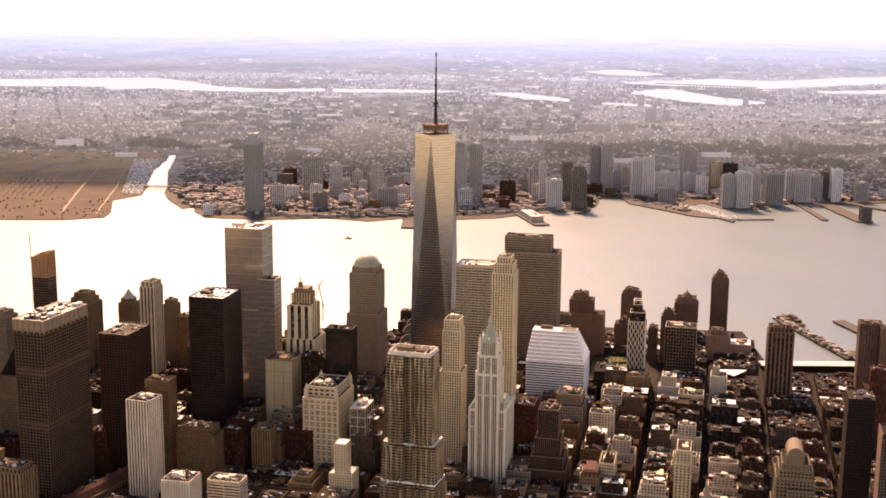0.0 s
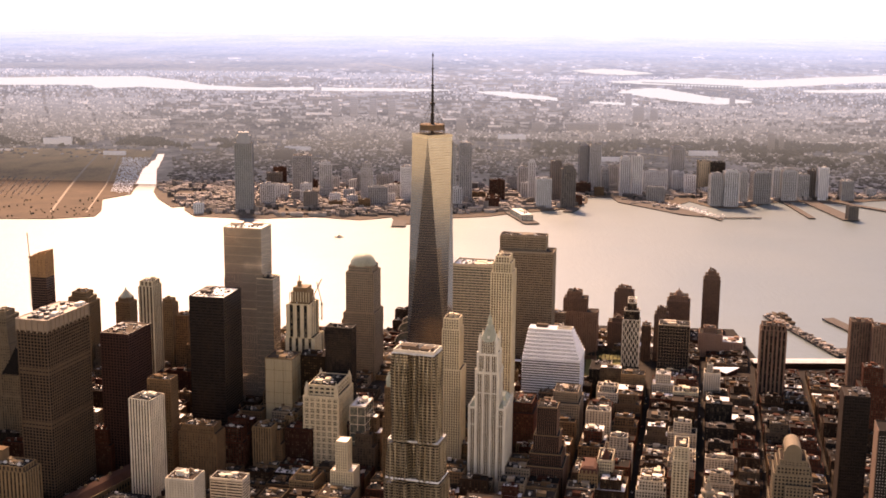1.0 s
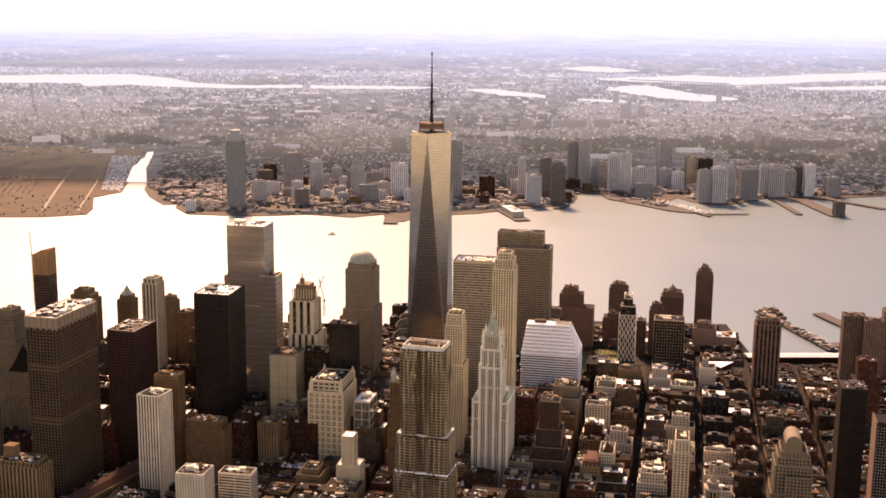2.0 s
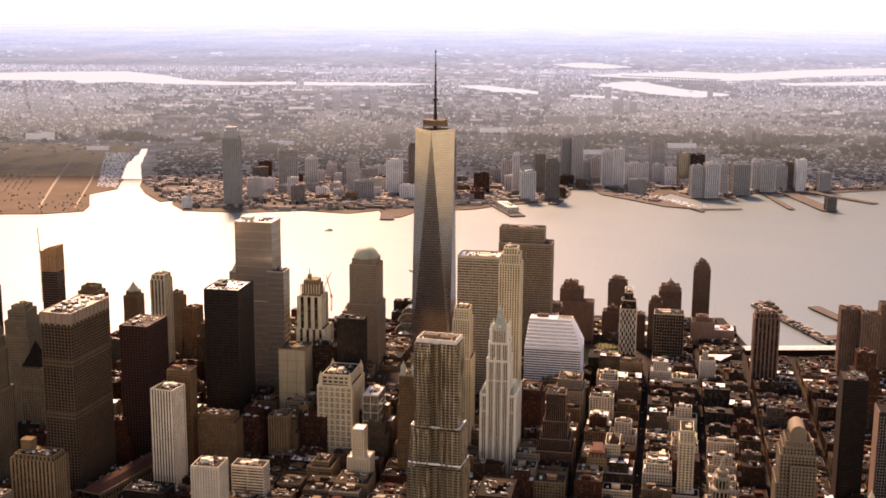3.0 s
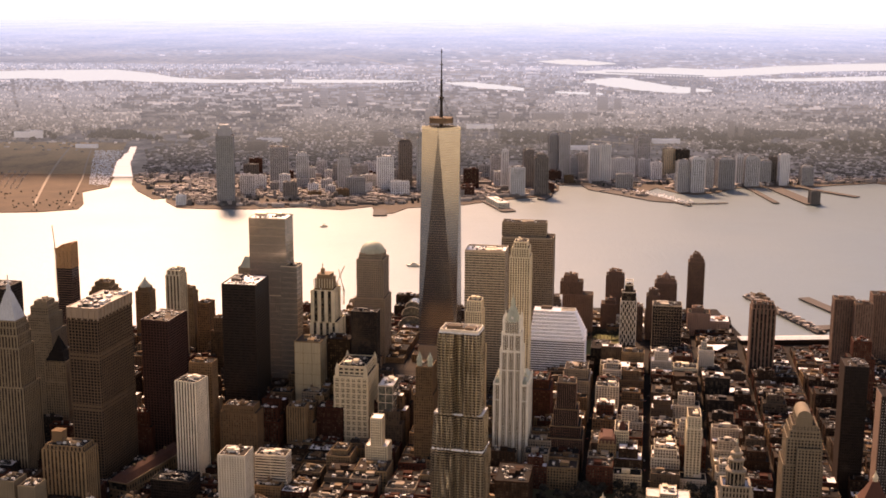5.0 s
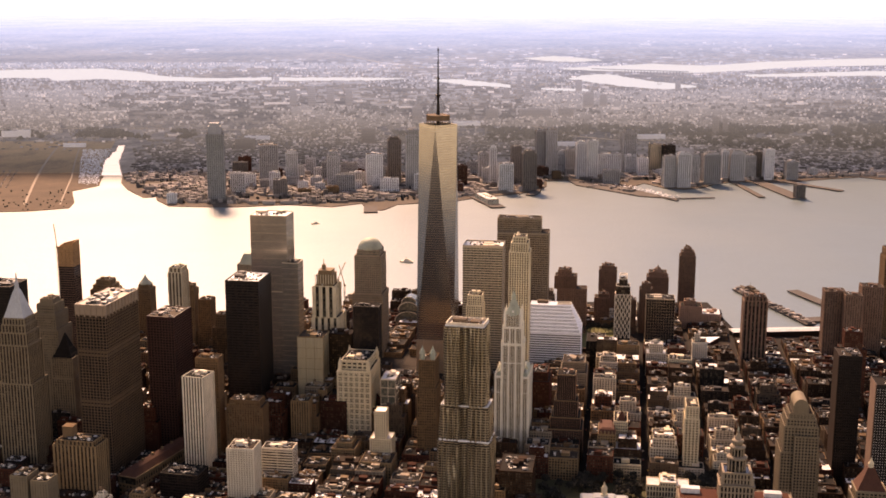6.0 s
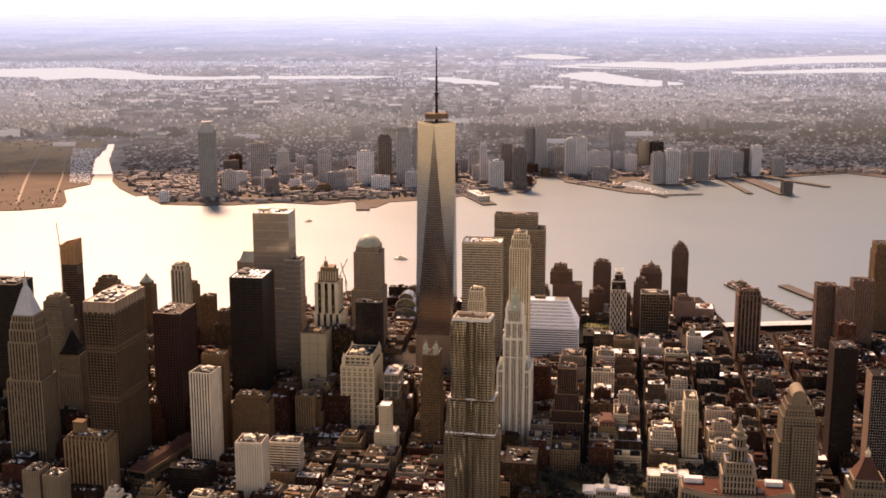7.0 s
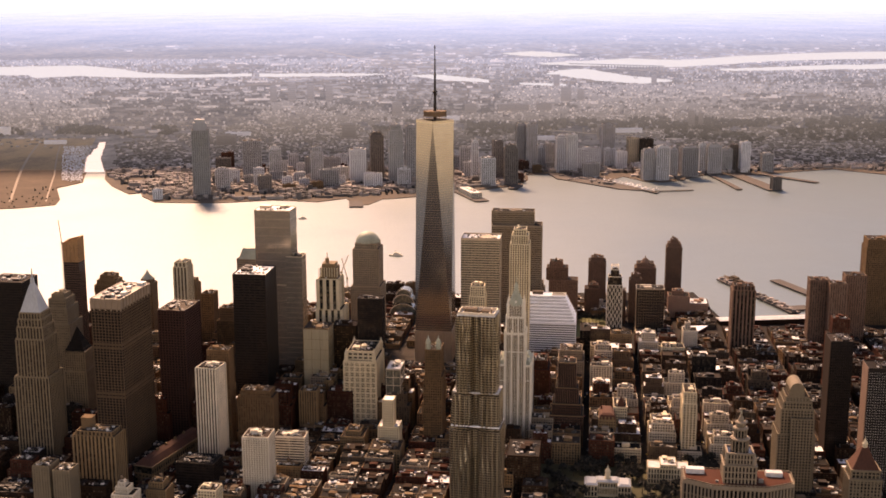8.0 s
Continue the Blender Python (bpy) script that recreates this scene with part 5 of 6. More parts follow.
KEEP = []
for o in list(scene.objects):
    if o.type == "EMPTY":
        pts = [o.matrix_world @ c.matrix_local @ Vector(b) for c in o.children for b in c.bound_box]
        q = [(p.x * C9 + p.y * S9, -p.x * S9 + p.y * C9) for p in pts]
        if q:
            KEEP.append((min(a for a, _ in q) - 3, max(a for a, _ in q) + 3, min(b for _, b in q) - 3, max(b for _, b in q) + 3))
KEEP += [(434, 498, 184, 236), (222, 312, 146, 308)]
CITY = [(-760, -700), (-700, -60), (-560, 130), (-330, 220), (-226, 260), (-70, 380), (240, 410), (540, 395), (548, 140), (980, 130), (980, -500), (640, -760), (-300, -760)]
PARK = [(118, -712), (118, -490), (270, -500), (400, -520), (400, -712)]
rng = random.Random(11)

JOINED = {}


def joined(kind, boxes, u, v, material):
    """Collect boxes of the further blocks, laid along the street grid."""
    JOINED.setdefault((kind, material), []).extend((u + b[0], v + b[1], *b[2:]) for b in boxes)


count = 0


def lot(u0, u1, v0, v1):
    global count
    u, v = (u0 + u1) / 2, (v0 + v1) / 2
    x, y = grid_to_plan(u, v)
    if not inside(x, y, CITY) or inside(x, y, PARK):
        return
    for a, b, c, d in KEEP:
        if u0 < b and u1 > a and v0 < d and v1 > c:
            return
    w, d = u1 - u0 - 0.8, v1 - v0 - 0.8
    if w < 7 or d < 7:
        return
    if x > 540 and y > 20:
        h = rng.uniform(9, 16)
    elif x > 225 and y > -10:
        h = rng.uniform(7, 15)
    elif x > 430:
        h = rng.uniform(14, 26) if rng.random() < 0.85 else rng.uniform(30, 44)
    elif x > 230:
        h = rng.uniform(16, 30) if rng.random() < 0.55 else rng.uniform(32, 60)
    elif x > 10:
        h = rng.uniform(22, 48)
    elif y < -460:
        h = rng.uniform(18, 46)
    elif y > 60:
        h = rng.uniform(25, 60)
    else:
        h = rng.uniform(30, 80)
    if -160 < x < 60 and -260 < y < 330:
        h = rng.uniform(8, 20)
    if -290 < x < 20 and y < -380:
        h = min(h, rng.uniform(14, 30))
    if y < -640:
        h = min(h, 24)
    if -430 < x < -290 and -660 < y < -400:
        h = min(h, rng.uniform(9, 16))
    wall = rng.choice(("buff", "brick", "brown", "sand", "conc", "buff", "brown", "brick", "granite") if x < 230 else ("brick", "brown", "buff", "white", "brown", "sand", "cream", "conc", "white", "brick") if x < 400 else ("brick", "brown", "brown", "black", "brick", "buff", "brown", "brown", "conc"))
    # Dark wall colours here stand in for the shade between the towers.
    if x < -320 and -640 < y < -380:
        wall = rng.choice(("brown", "brick", "brown", "black"))
    fl = rng.choice((3.2, 3.6, 4.1))
    tiers = [(w, d, 0, h)]
    if h > 34 and rng.random() < 0.6:
        k = rng.uniform(0.6, 0.85)
        tiers = [(w, d, 0, h * 0.72), (w * k, d * k, h * 0.72, h)]
    names = {"brick": "red brick", "brown": "brown brick", "buff": "buff brick", "white": "white-painted", "cream": "cream stone", "sand": "sandstone", "conc": "grey concrete", "lime": "limestone", "granite": "pale granite", "black": "black steel"}
    roof = rng.choice(("roof", "tar", "tar", "pale", "tar", "roof", "tar", "tar") if x < 430 else ("tar", "tar", "roof", "tar", "tar", "tar", "tar", "tar", "tar", "tar", "tar", "pale"))
    roofs = {"roof": "gravel roof", "tar": "dark tar roof", "pale": "silver-coated roof"}
    size = "low" if h < 28 else "mid-height" if h < 55 else "tall"
    bay, pr, bd = rng.choice((2.7, 3.1, 3.6)), rng.uniform(1.1, 1.7), rng.uniform(1.2, 1.7)
    near = y < -230 or (x > 200 and y < -60)
    if near and count < 300:
        count += 1
        tower("street_building", f"{size} {names[wall]} city building with a {roofs[roof]}", x, y, -9, tiers, wall, "glass",
              bay=bay, floor=fl, pier=pr, band=bd, proud=0.3, roof=roof, gear=rng.randint(5, 10), tanks=1 if rng.random() < 0.5 else 0,
              group="city blocks", category="building", cap=1.1, house=rng.random() < 0.8)
        return
    for tw, td, z0, z1 in tiers:
        joined("window_wall", [(0, 0, z0, tw - 0.1, td - 0.1, z1 - z0)], u, v, "glass")
        joined("facade", facade(tw, td, z0, z1, bay * 1.2, fl, pr, bd, 0.3) + wall_ring(tw + 0.3, td + 0.3, z1 - 0.2, 1.2, 0.6), u, v, wall)
        joined("roof", [(0, 0, z1 - 0.3, tw - 0.9, td - 0.9, 0.5)], u, v, roof)
    tw, td = tiers[-1][:2]
    joined("roof_plant", [(rng.uniform(-0.38, 0.38) * tw, rng.uniform(-0.38, 0.38) * td, h, rng.uniform(1.2, 5), rng.uniform(1.2, 5), rng.uniform(1, 4)) for _ in range(7)], u, v, "plant")
    joined("lift_house", [(rng.uniform(-0.2, 0.2) * tw, rng.uniform(-0.2, 0.2) * td, h, tw * 0.3, td * 0.35, 4.5)], u, v, wall)


for bu in range(-13, 10):
    ua, ub = 262 + 82 * bu + 6, 262 + 82 * (bu + 1) - 6
    for bv in range(-7, 6):
        va, vb = 118 * bv + 6, 118 * (bv + 1) - 6
        x, y = grid_to_plan((ua + ub) / 2, (va + vb) / 2)
        if not inside(x, y, CITY) or inside(x, y, PARK):
            continue
        tagged(new("pavement", box_mesh("pavement", [(0, 0, 0, ub - ua + 4, vb - va + 4, 0.16)], M["paving"])), "raised stone pavement of a city block", "pavement", kind="structure").matrix_world = pose(x, y, 0.0, 0, 0, -9)
        um = (ua + ub) / 2 + rng.uniform(-4, 4)
        for a, b in ((ua, um), (um, ub)):
            v = va
            while v < vb - 8:
                step = rng.uniform(13, 30)
                e = vb if vb - v - step < 12 else v + step
                lot(a, b, v, e)
                v = e
blocks = thing("city_blocks", "crowded further blocks of brick and stone buildings", "buildings", 0, 0, -9, kind="stuff")
for (kind, material), boxes in JOINED.items():
    tagged(part(kind, box_mesh(kind, boxes, M[material]), blocks), kind="stuff")


# ---- park, trees ----
slab("ground", [(120, -710), (120, -492), (270, -502), (398, -522), (398, -710)], 0.02, 0.2, M["lawn"], "dark winter lawn of a small city park")
slab("ground", [(252, 100), (265, 255), (352, 257), (338, 100)], 0.02, 0.25, M["meadow"], "strip of winter lawn by the river towers")


def tree_meshes(seed):
    r = random.Random(seed)
    limbs = [ring(0.45, 0, 6), ring(0.32, 3.5, 6), ring(0.2, 7, 6, 0.3, 0.2), ring(0.06, 11, 6, 0.5, 0.1)]
    v, fs = [], []
    for i in range(len(limbs)):
        v += limbs[i]
    fs += [(i * 6 + j, i * 6 + (j + 1) % 6, (i + 1) * 6 + (j + 1) % 6, (i + 1) * 6 + j) for i in range(3) for j in range(6)]
    for k in range(7):
        q, z = r.uniform(0, 6.28), r.uniform(3, 7)
        b = len(v)
        tip = (math.cos(q) * r.uniform(2.5, 4.5), math.sin(q) * r.uniform(2.5, 4.5), z + r.uniform(2, 4))
        v += [(0.12, 0, z), (-0.06, 0.1, z), (-0.06, -0.1, z), tip]
        fs += [(b, b + 1, b + 3), (b + 1, b + 2, b + 3), (b + 2, b, b + 3)]
    trunk = mesh_of("trunk", v, fs, M["bark"])
    v, fs = [], []
    for k in range(420):
        q, e, rad = r.uniform(0, 6.28), r.uniform(-0.6, 1.4), r.uniform(1.2, 5.4) * (0.8 + 0.3 * math.sin(k))
        c = Vector((math.cos(q) * math.cos(e) * rad, math.sin(q) * math.cos(e) * rad, 8.2 + math.sin(e) * rad * 0.8))
        a, d = Vector((r.gauss(0, 1), r.gauss(0, 1), r.gauss(0, 1))).normalized() * r.uniform(0.7, 1.5), Vector((r.gauss(0, 1), r.gauss(0, 1), r.gauss(0, 1))).normalized() * r.uniform(0.7, 1.5)
        b = len(v)
        v += [tuple(c + a), tuple(c + d), tuple(c - a), tuple(c - d)]
        fs.append((b, b + 1, b + 2, b + 3))
    return trunk, mesh_of("crown", v, fs, M["leaf"])


TREES = []
for sd in (1, 2, 3):
    tk, cr = tree_meshes(sd)
    t0 = thing("tree", "dark leafy park tree standing on a winter lawn", "tree", 0, 0, group="park trees")
    part("trunk", tk, t0)
    part("crown", cr, t0)
    TREES.append(t0)
spots = []
while len(spots) < 170:
    x, y = rng.uniform(124, 396), rng.uniform(-706, -500)
    if inside(x, y, [(170, -640), (170, -575), (245, -575), (245, -640)]) or inside(x, y, [(255, -590), (255, -545), (330, -545), (330, -590)]):
        continue
    if all((x - a) ** 2 + (y - b) ** 2 > 30 for a, b in spots):
        spots.append((x, y))
spots += [(254 + 7 * k, 220 + rng.uniform(-4, 4)) for k in range(12)] + [(338 + rng.uniform(-3, 3), 110 + 13 * k) for k in range(8)] + [(-60 + 14 * k, 395 + 2 * math.sin(k)) for k in range(12)] + [(rng.uniform(-210, -90), rng.uniform(300, 370)) for _ in range(12)]
for k, (x, y) in enumerate(spots):
    m = pose(x, y, 0.15, 0, 0, rng.uniform(0, 360)) @ Matrix.Scale(rng.uniform(1.0, 1.6), 4)
    if k < 3:
        TREES[k].matrix_world = pose(x, y, 0.15)
    else:
        copy_thing(TREES[k % 3], m)


# ---- cars in the streets ----
def make_car(me_body, me_roof, me_wheel):
    c = thing("car", "small car standing in a city street", "car", 0, 0, group="street cars")
    b = part("body", me_body, c)
    part("cabin", me_roof, b)
    for sx in (-1, 1):
        for sy in (-1, 1):
            wh = part("wheel", me_wheel, c)
            wh.location = (sx * 0.8, sy * 1.4, 0.33)
    return c


CARS = []
for nm, col in (("white_car_paint", (0.7, 0.7, 0.68)), ("yellow_cab_paint", (0.62, 0.36, 0.03)), ("dark_car_paint", (0.03, 0.03, 0.035)), ("red_car_paint", (0.35, 0.03, 0.02))):
    pm = surf(nm, col, 0.3, var=0.05, streak=0.0, spec=0.6)
    CARS.append(make_car(loft_mesh("body", [rect(1.7, 4.3, 0.3), rect(1.85, 4.6, 0.6), rect(1.8, 4.5, 0.95), rect(1.6, 4.2, 1.0)], pm),
                         loft_mesh("cabin", [rect(1.6, 2.7, 1.0, 0, -0.2), rect(1.3, 1.7, 1.5, 0, -0.2)], M["glass"]),
                         loft_mesh("wheel", [[(x, y, z) for _, y, z in [(0, 0.33 * math.cos(a), 0.33 * math.sin(a)) for a in np.linspace(0, 2 * math.pi, 8, endpoint=False)]] for x in (-0.1, 0.1)], M["black"])))
n = 0
for bu in range(-4, 7):
    for k in range(16):
        u, v = 262 + 82 * bu + rng.choice((-4.2, -1.8, 1.8, 4.2)), rng.uniform(-540, 170)
        x, y = grid_to_plan(u, v)
        if inside(x, y, PARK) or any(a - 1 < u < b + 1 and c - 1 < v < d + 1 for a, b, c, d in KEEP) or not inside(x, y, CITY):
            continue
        m = pose(x, y, 0.01, 0, 0, -9 + rng.choice((0, 180)))
        if n < 4:
            CARS[n].matrix_world = m
        else:
            copy_thing(CARS[rng.choice((0, 0, 1, 2, 2, 3))], m)
        n += 1


# ---- river edge: piers, sheds, boats ----
def pier(x0, y0, x1, y1, w, label="timber and concrete river pier", h=2.0):
    ln = math.hypot(x1 - x0, y1 - y0)
    p = tagged(new("pier", box_mesh("pier", [(0, 0, 0.2, w, ln, h)] + [(sx * (w / 2 - 0.8), -ln / 2 + 4 + k * 9, -4, 1.2, 1.2, 4.3) for sx in (-1, 1) for k in range(int(ln // 9))], M["deck"])), label, "pier", kind="structure")
    p.matrix_world = pose((x0 + x1) / 2, (y0 + y1) / 2, 0, 0, 0, math.degrees(math.atan2(y1 - y0, x1 - x0)) - 90)
    return p


pier(648, 560, 722, 268, 22)
pier(764, 545, 812, 380, 26)
pier(712, 300, 760, 310, 30)
shed = thing("pier_shed", "long low river shed with a pale metal roof", "shed", 680, 205, 4)
part("wall", box_mesh("wall", [(0, 0, 0, 262, 26, 10)] + [(-128 + 8 * k, -13.1, 0, 1.0, 0.6, 10) for k in range(33)], M["brown"]), shed)
part("roof", loft_mesh("roof", [[(-133, -14, 10), (133, -14, 10), (133, 14, 10), (-133, 14, 10)], [(-132, -3, 13), (132, -3, 13), (132, 3, 13), (-132, 3, 13)]], M["pale"]), shed, "pale metal shed roof")
pav = thing("pavilion", "small pavilion with a bright triangular white roof", "pavilion", 492, 135, 0)
part("wall", loft_mesh("wall", [[(-20, 14, 0), (-2, -14, 0), (22, 14, 0)], [(-20, 14, 9), (-2, -14, 9), (22, 14, 9)]], M["brick"]), pav)
part("roof", loft_mesh("roof", [[(-24, 17, 9), (-2, -19, 9), (26, 18, 9)], [(-24, 17, 10), (-2, -19, 10), (26, 18, 10)]], M["bright"]), pav, "flat triangular white roof")


def ship(x, y, rot, ln, w, h, label, paint="white"):
    s = thing("ship", label, "ship", x, y, rot, -2.2, group="boats on the river")
    part("hull", loft_mesh("hull", [[(-w * 0.4, -ln / 2, 0), (w * 0.4, -ln / 2, 0), (w * 0.45, ln * 0.2, 0), (0.2, ln / 2 - 2, 0), (-0.2, ln / 2 - 2, 0), (-w * 0.45, ln * 0.2, 0)],
                                    [(-w / 2, -ln / 2, h), (w / 2, -ln / 2, h), (w / 2, ln * 0.25, h), (0.3, ln / 2, h + 0.6), (-0.3, ln / 2, h + 0.6), (-w / 2, ln * 0.25, h)]], M[paint]), s)
    part("cabin", box_mesh("cabin", [(0, -ln * 0.1, h, w * 0.75, ln * 0.5, h * 0.8), (0, -ln * 0.05, h * 1.8, w * 0.6, ln * 0.25, h * 0.6)], M[paint]), s)
    part("mast", box_mesh("mast", [(0, 0, h * 2.3, 0.3, 0.3, h * 1.5)], M["black"]), s)
    return s


ship(672, 540, 14, 90, 15, 6, "moored grey ship beside a river pier", "conc")
ship(-70, 640 + 200, 80, 34, 9, 4, "small white ferry crossing the river")
ship(-330, 1330, 110, 24, 7, 3, "small ferry near the far bank")
rows = []
for k in range(110):
    t = rng.random()
    rows.append((648 + 74 * t + rng.uniform(-8, 8), 560 - 292 * t, 2.2, rng.uniform(2, 9), rng.uniform(2, 9), rng.uniform(1.5, 6)))
tagged(new("pier_clutter", box_mesh("pier_clutter", rows, M["houses"])), "huts, boats and gear crowded on a pier", "clutter", kind="stuff")
garden = thing("winter_garden", "glass-vaulted hall between riverside towers", "hall", -55, 250, -9)
for r0, z0, y0 in ((26, 0, 0), (20, 22, 4), (14, 36, 8)):
    part("glass_vault", loft_mesh("glass_vault", [[(-r0 * math.cos(q), y, z0 + 12 + r0 * math.sin(q) * 0.8) for q in np.linspace(0, math.pi, 15)] for y in (30 + y0, 15 + y0, y0)], M["tealgl"]), garden, "glazed barrel vault")
    tagged(part("vault_rib", box_mesh("vault_rib", [(-r0 * math.cos(q), y0 - 0.3, z0 + 11.5 + r0 * math.sin(q) * 0.8, 1.4, 0.8, 1.4) for q in np.linspace(0, math.pi, 40)], M["white"]), garden), kind="stuff")
part("wall", box_mesh("wall", [(0, 18, 0, 56, 34, 13)], M["sand"]), garden)

# ---- the far bank ----
BANK = [(-1070, 2285), (-1030, 2090), (-920, 1850), (-770, 1660), (-560, 1640), (-180, 1680), (130, 1790), (330, 1910), (390, 2130), (480, 2150), (560, 2040), (700, 2090), (760, 1980), (880, 1990), (1000, 2110), (1300, 2160), (1500, 2210), (2000, 1850), (2300, 1800), (2300, 2285)]
FAR_WALL = ("fargrey", "farpale", "fargrey", "farpale", "fardark", "fargrey")


def far_tower(x, y, w, h, wall="conc", pane="glass", top=0, d=None):
    d = d or w * 0.8
    tiers = [(w, d, 0, h)] if not top else [(w, d, 0, h - top), (w * 0.72, d * 0.72, h - top, h)]
    names = {"fargrey": "grey concrete", "farpale": "pale", "fardark": "dark brown", "brick": "red brick", "buff": "tan brick", "sand": "sandstone", "alu": "metal-clad", "lime": "limestone", "black": "dark glass", "cream": "cream"}
    return tower("waterfront_tower", f"{names[wall]} high-rise on the far river bank", x, y, 6, tiers, wall, pane, bay=6.5, floor=5.2, pier=2.9, band=2.0, proud=0.3, gear=3, group="far bank towers", house=True)


hud = far_tower(-664, 1715, 50, 205, "fargrey", "tealgl", 0, 44)
part("crown", box_mesh("crown", [(0, 0, 205, 38, 34, 22), (0, 0, 227, 30, 26, 10)] + facade(38, 34, 205, 227, 5, 5, 1.5, 1, 0.5), M["fargrey"]), hud)
for i, (x, y, w, h) in enumerate([(-522, 2080, 60, 126), (-449, 2074, 38, 107), (-311, 1978, 37, 117), (-184, 1968, 50, 110), (-125, 2048, 42, 155), (-65, 1959, 44, 190), (-15, 1975, 37, 185)]):
    far_tower(x * 1.055, y, w, h, FAR_WALL[i % 6], "tealgl" if i % 2 else "glass", 8 * (i % 3))
for i, (x, y, w, h) in enumerate([(169, 2151, 33, 90), (194, 1998, 19, 132), (271, 2017, 32, 128), (373, 2275, 30, 156), (410, 2266, 36, 156), (447, 2280, 24, 77), (477, 2260, 40, 86), (502, 2164, 33, 127)]):
    far_tower(x, y, w, h, FAR_WALL[(i + 2) % 6], "glass", 6 * (i % 2))
far_tower(-792, 1668, 26, 30, "farpale", "tealgl", 0)
far_tower(228, 1885, 44, 90, "farpale", "tealgl", 0)
far_tower(304, 1905, 42, 129, "fardark", "glass", 10)
far_tower(541, 2174, 33, 129, "farpale", "tealgl", 0)
far_tower(606, 2222, 80, 76, "farpale", "glass", 0, 24)
far_tower(691, 2327, 45, 148, "fargrey", "glass", 10)
far_tower(688, 2262, 36, 68, "farpale", "glass", 0, 20)
far_tower(722, 2213, 34, 64, "farpale", "glass", 0, 20)
far_tower(783, 2309, 41, 99, "alu", "tealgl", 0)
far_tower(824, 2288, 41, 99, "black", "glass", 0)
for i, (x, y, w, h) in enumerate([(770, 1985, 38, 102), (815, 1980, 42, 113), (862, 2020, 23, 101), (921, 2050, 54, 103), (985, 2124, 22, 103), (1024, 2125, 46, 99)]):
    far_tower(x, y, w, h, ("fargrey", "farpale", "fargrey")[i % 3], "glass", 5)
for i, (x, y, w, h) in enumerate([(1077, 2157, 36, 79), (1108, 2164, 22, 92), (1138, 2139, 30, 104), (1217, 2145, 38, 61), (1132, 1751, 28, 40)]):
    far_tower(x, y, w, h, ("fargrey", "fardark", "farpale", "fargrey", "fardark")[i], "glass", 0)

slab("pier", [(455, 2120), (470, 2010), (555, 1905), (640, 1790), (705, 1760), (712, 1795), (640, 1930), (575, 2040)], -4, 1.2, M["deck"], "broad brown quay of a far boat harbour", "pier")
pier(700, 1790, 745, 1700, 12)
pier(722, 1735, 870, 1755, 8, "thin harbour breakwater")
rows = []
for k in range(150):
    t = rng.random()
    rows.append((600 + 130 * t + rng.uniform(-25, 45), 2000 - 230 * t + rng.uniform(-20, 40), -1.9, rng.uniform(3, 5), rng.uniform(8, 13), rng.uniform(1.5, 3)))
tagged(new("harbour_boats", box_mesh("harbour_boats", rows, M["boat"])), "white boats moored in a far harbour", "boats", kind="stuff")
rows = [(rng.uniform(480, 660), rng.uniform(1860, 2080), 1.2, rng.uniform(6, 26), rng.uniform(5, 12), rng.uniform(3, 8)) for _ in range(60)]
rows = [r for r in rows if abs(r[1] - (2070 - (r[0] - 480) * 1.35)) < 45]
tagged(new("quay_sheds", box_mesh("quay_sheds", rows, M["houses"])), "low sheds on a far quay", "sheds", kind="stuff")
pier(1006, 2080, 1020, 1760, 20)
pier(1090, 2070, 1130, 1740, 50)
pier(1180, 2080, 1310, 1886, 26)
pier(330, 1890, 300, 1800, 30)
pier(-190, 1600, -185, 1500, 40)
pier(130, 1780, 190, 1580, 44)
for k in range(150):
    x, y = rng.uniform(-700, 1500), rng.uniform(1800, 2280)
    h = rng.uniform(16, 34) if rng.random() < 0.6 else rng.uniform(34, 68)
    if all((x - o.location.x) ** 2 + (y - o.location.y) ** 2 > 46 ** 2 for o in scene.objects if o.name.startswith("waterfront")) and inside(x, y, BANK):
        far_tower(x, y, rng.uniform(24, 60), h, rng.choice(("fargrey", "farpale", "fardark", "buff", "farpale", "brick")), "glass", 0, 20)


tower("pier_building", "long white building on a far pier", 160, 1690, 16, [(34, 120, 2.2, 17)], "white", "glass", bay=6, floor=5, pier=2, band=1.6, gear=3, roof="pale", group="", category="building")

rows = []
for lane in range(-30, 60):
    for side in (-1, 1):
        u = -1200.0
        while u < 2500:
            a = rng.uniform(7, 15) if rng.random() < 0.85 else rng.uniform(22, 48)
            u += a + rng.uniform(0, 3)
            if rng.random() < 0.06:
                u += 14
            x = u * math.cos(0.1) - (lane * 46) * math.sin(0.1)
            y = 1640 + u * math.sin(0.1) + lane * 46 * math.cos(0.1) + side * rng.uniform(10, 13)
            if inside(x, y, BANK) and noise.noise(Vector((x / 200, y / 130, 4.0))) > -0.38:
                rows.append((x, y, -0.5, a - 0.6, rng.uniform(9, 15), rng.uniform(6, 11) * (2.2 if rng.random() < 0.05 else 1)))
rows.sort(key=lambda r: r[1] + abs(r[0] - 200) * 0.1)
M["bank_house"] = surf("far_bank_house_wall", (0.22, 0.19, 0.165), 0.9, rand=0.6)
for x, y, z, a, b, h in rows[:280]:
    me = loft_mesh("bank_house", [rect(a, b, 0), rect(a, b, h), rect(a - 0.9, b - 0.9, h), rect(a - 0.9, b - 0.9, h - 0.7)], M["bank_house"])
    tagged(new("bank_house", me), "low flat-roofed house on the far river bank", "house", "far bank houses").matrix_world = pose(x, y, -0.02, 0, 0, 0)
rows = rows[280:]
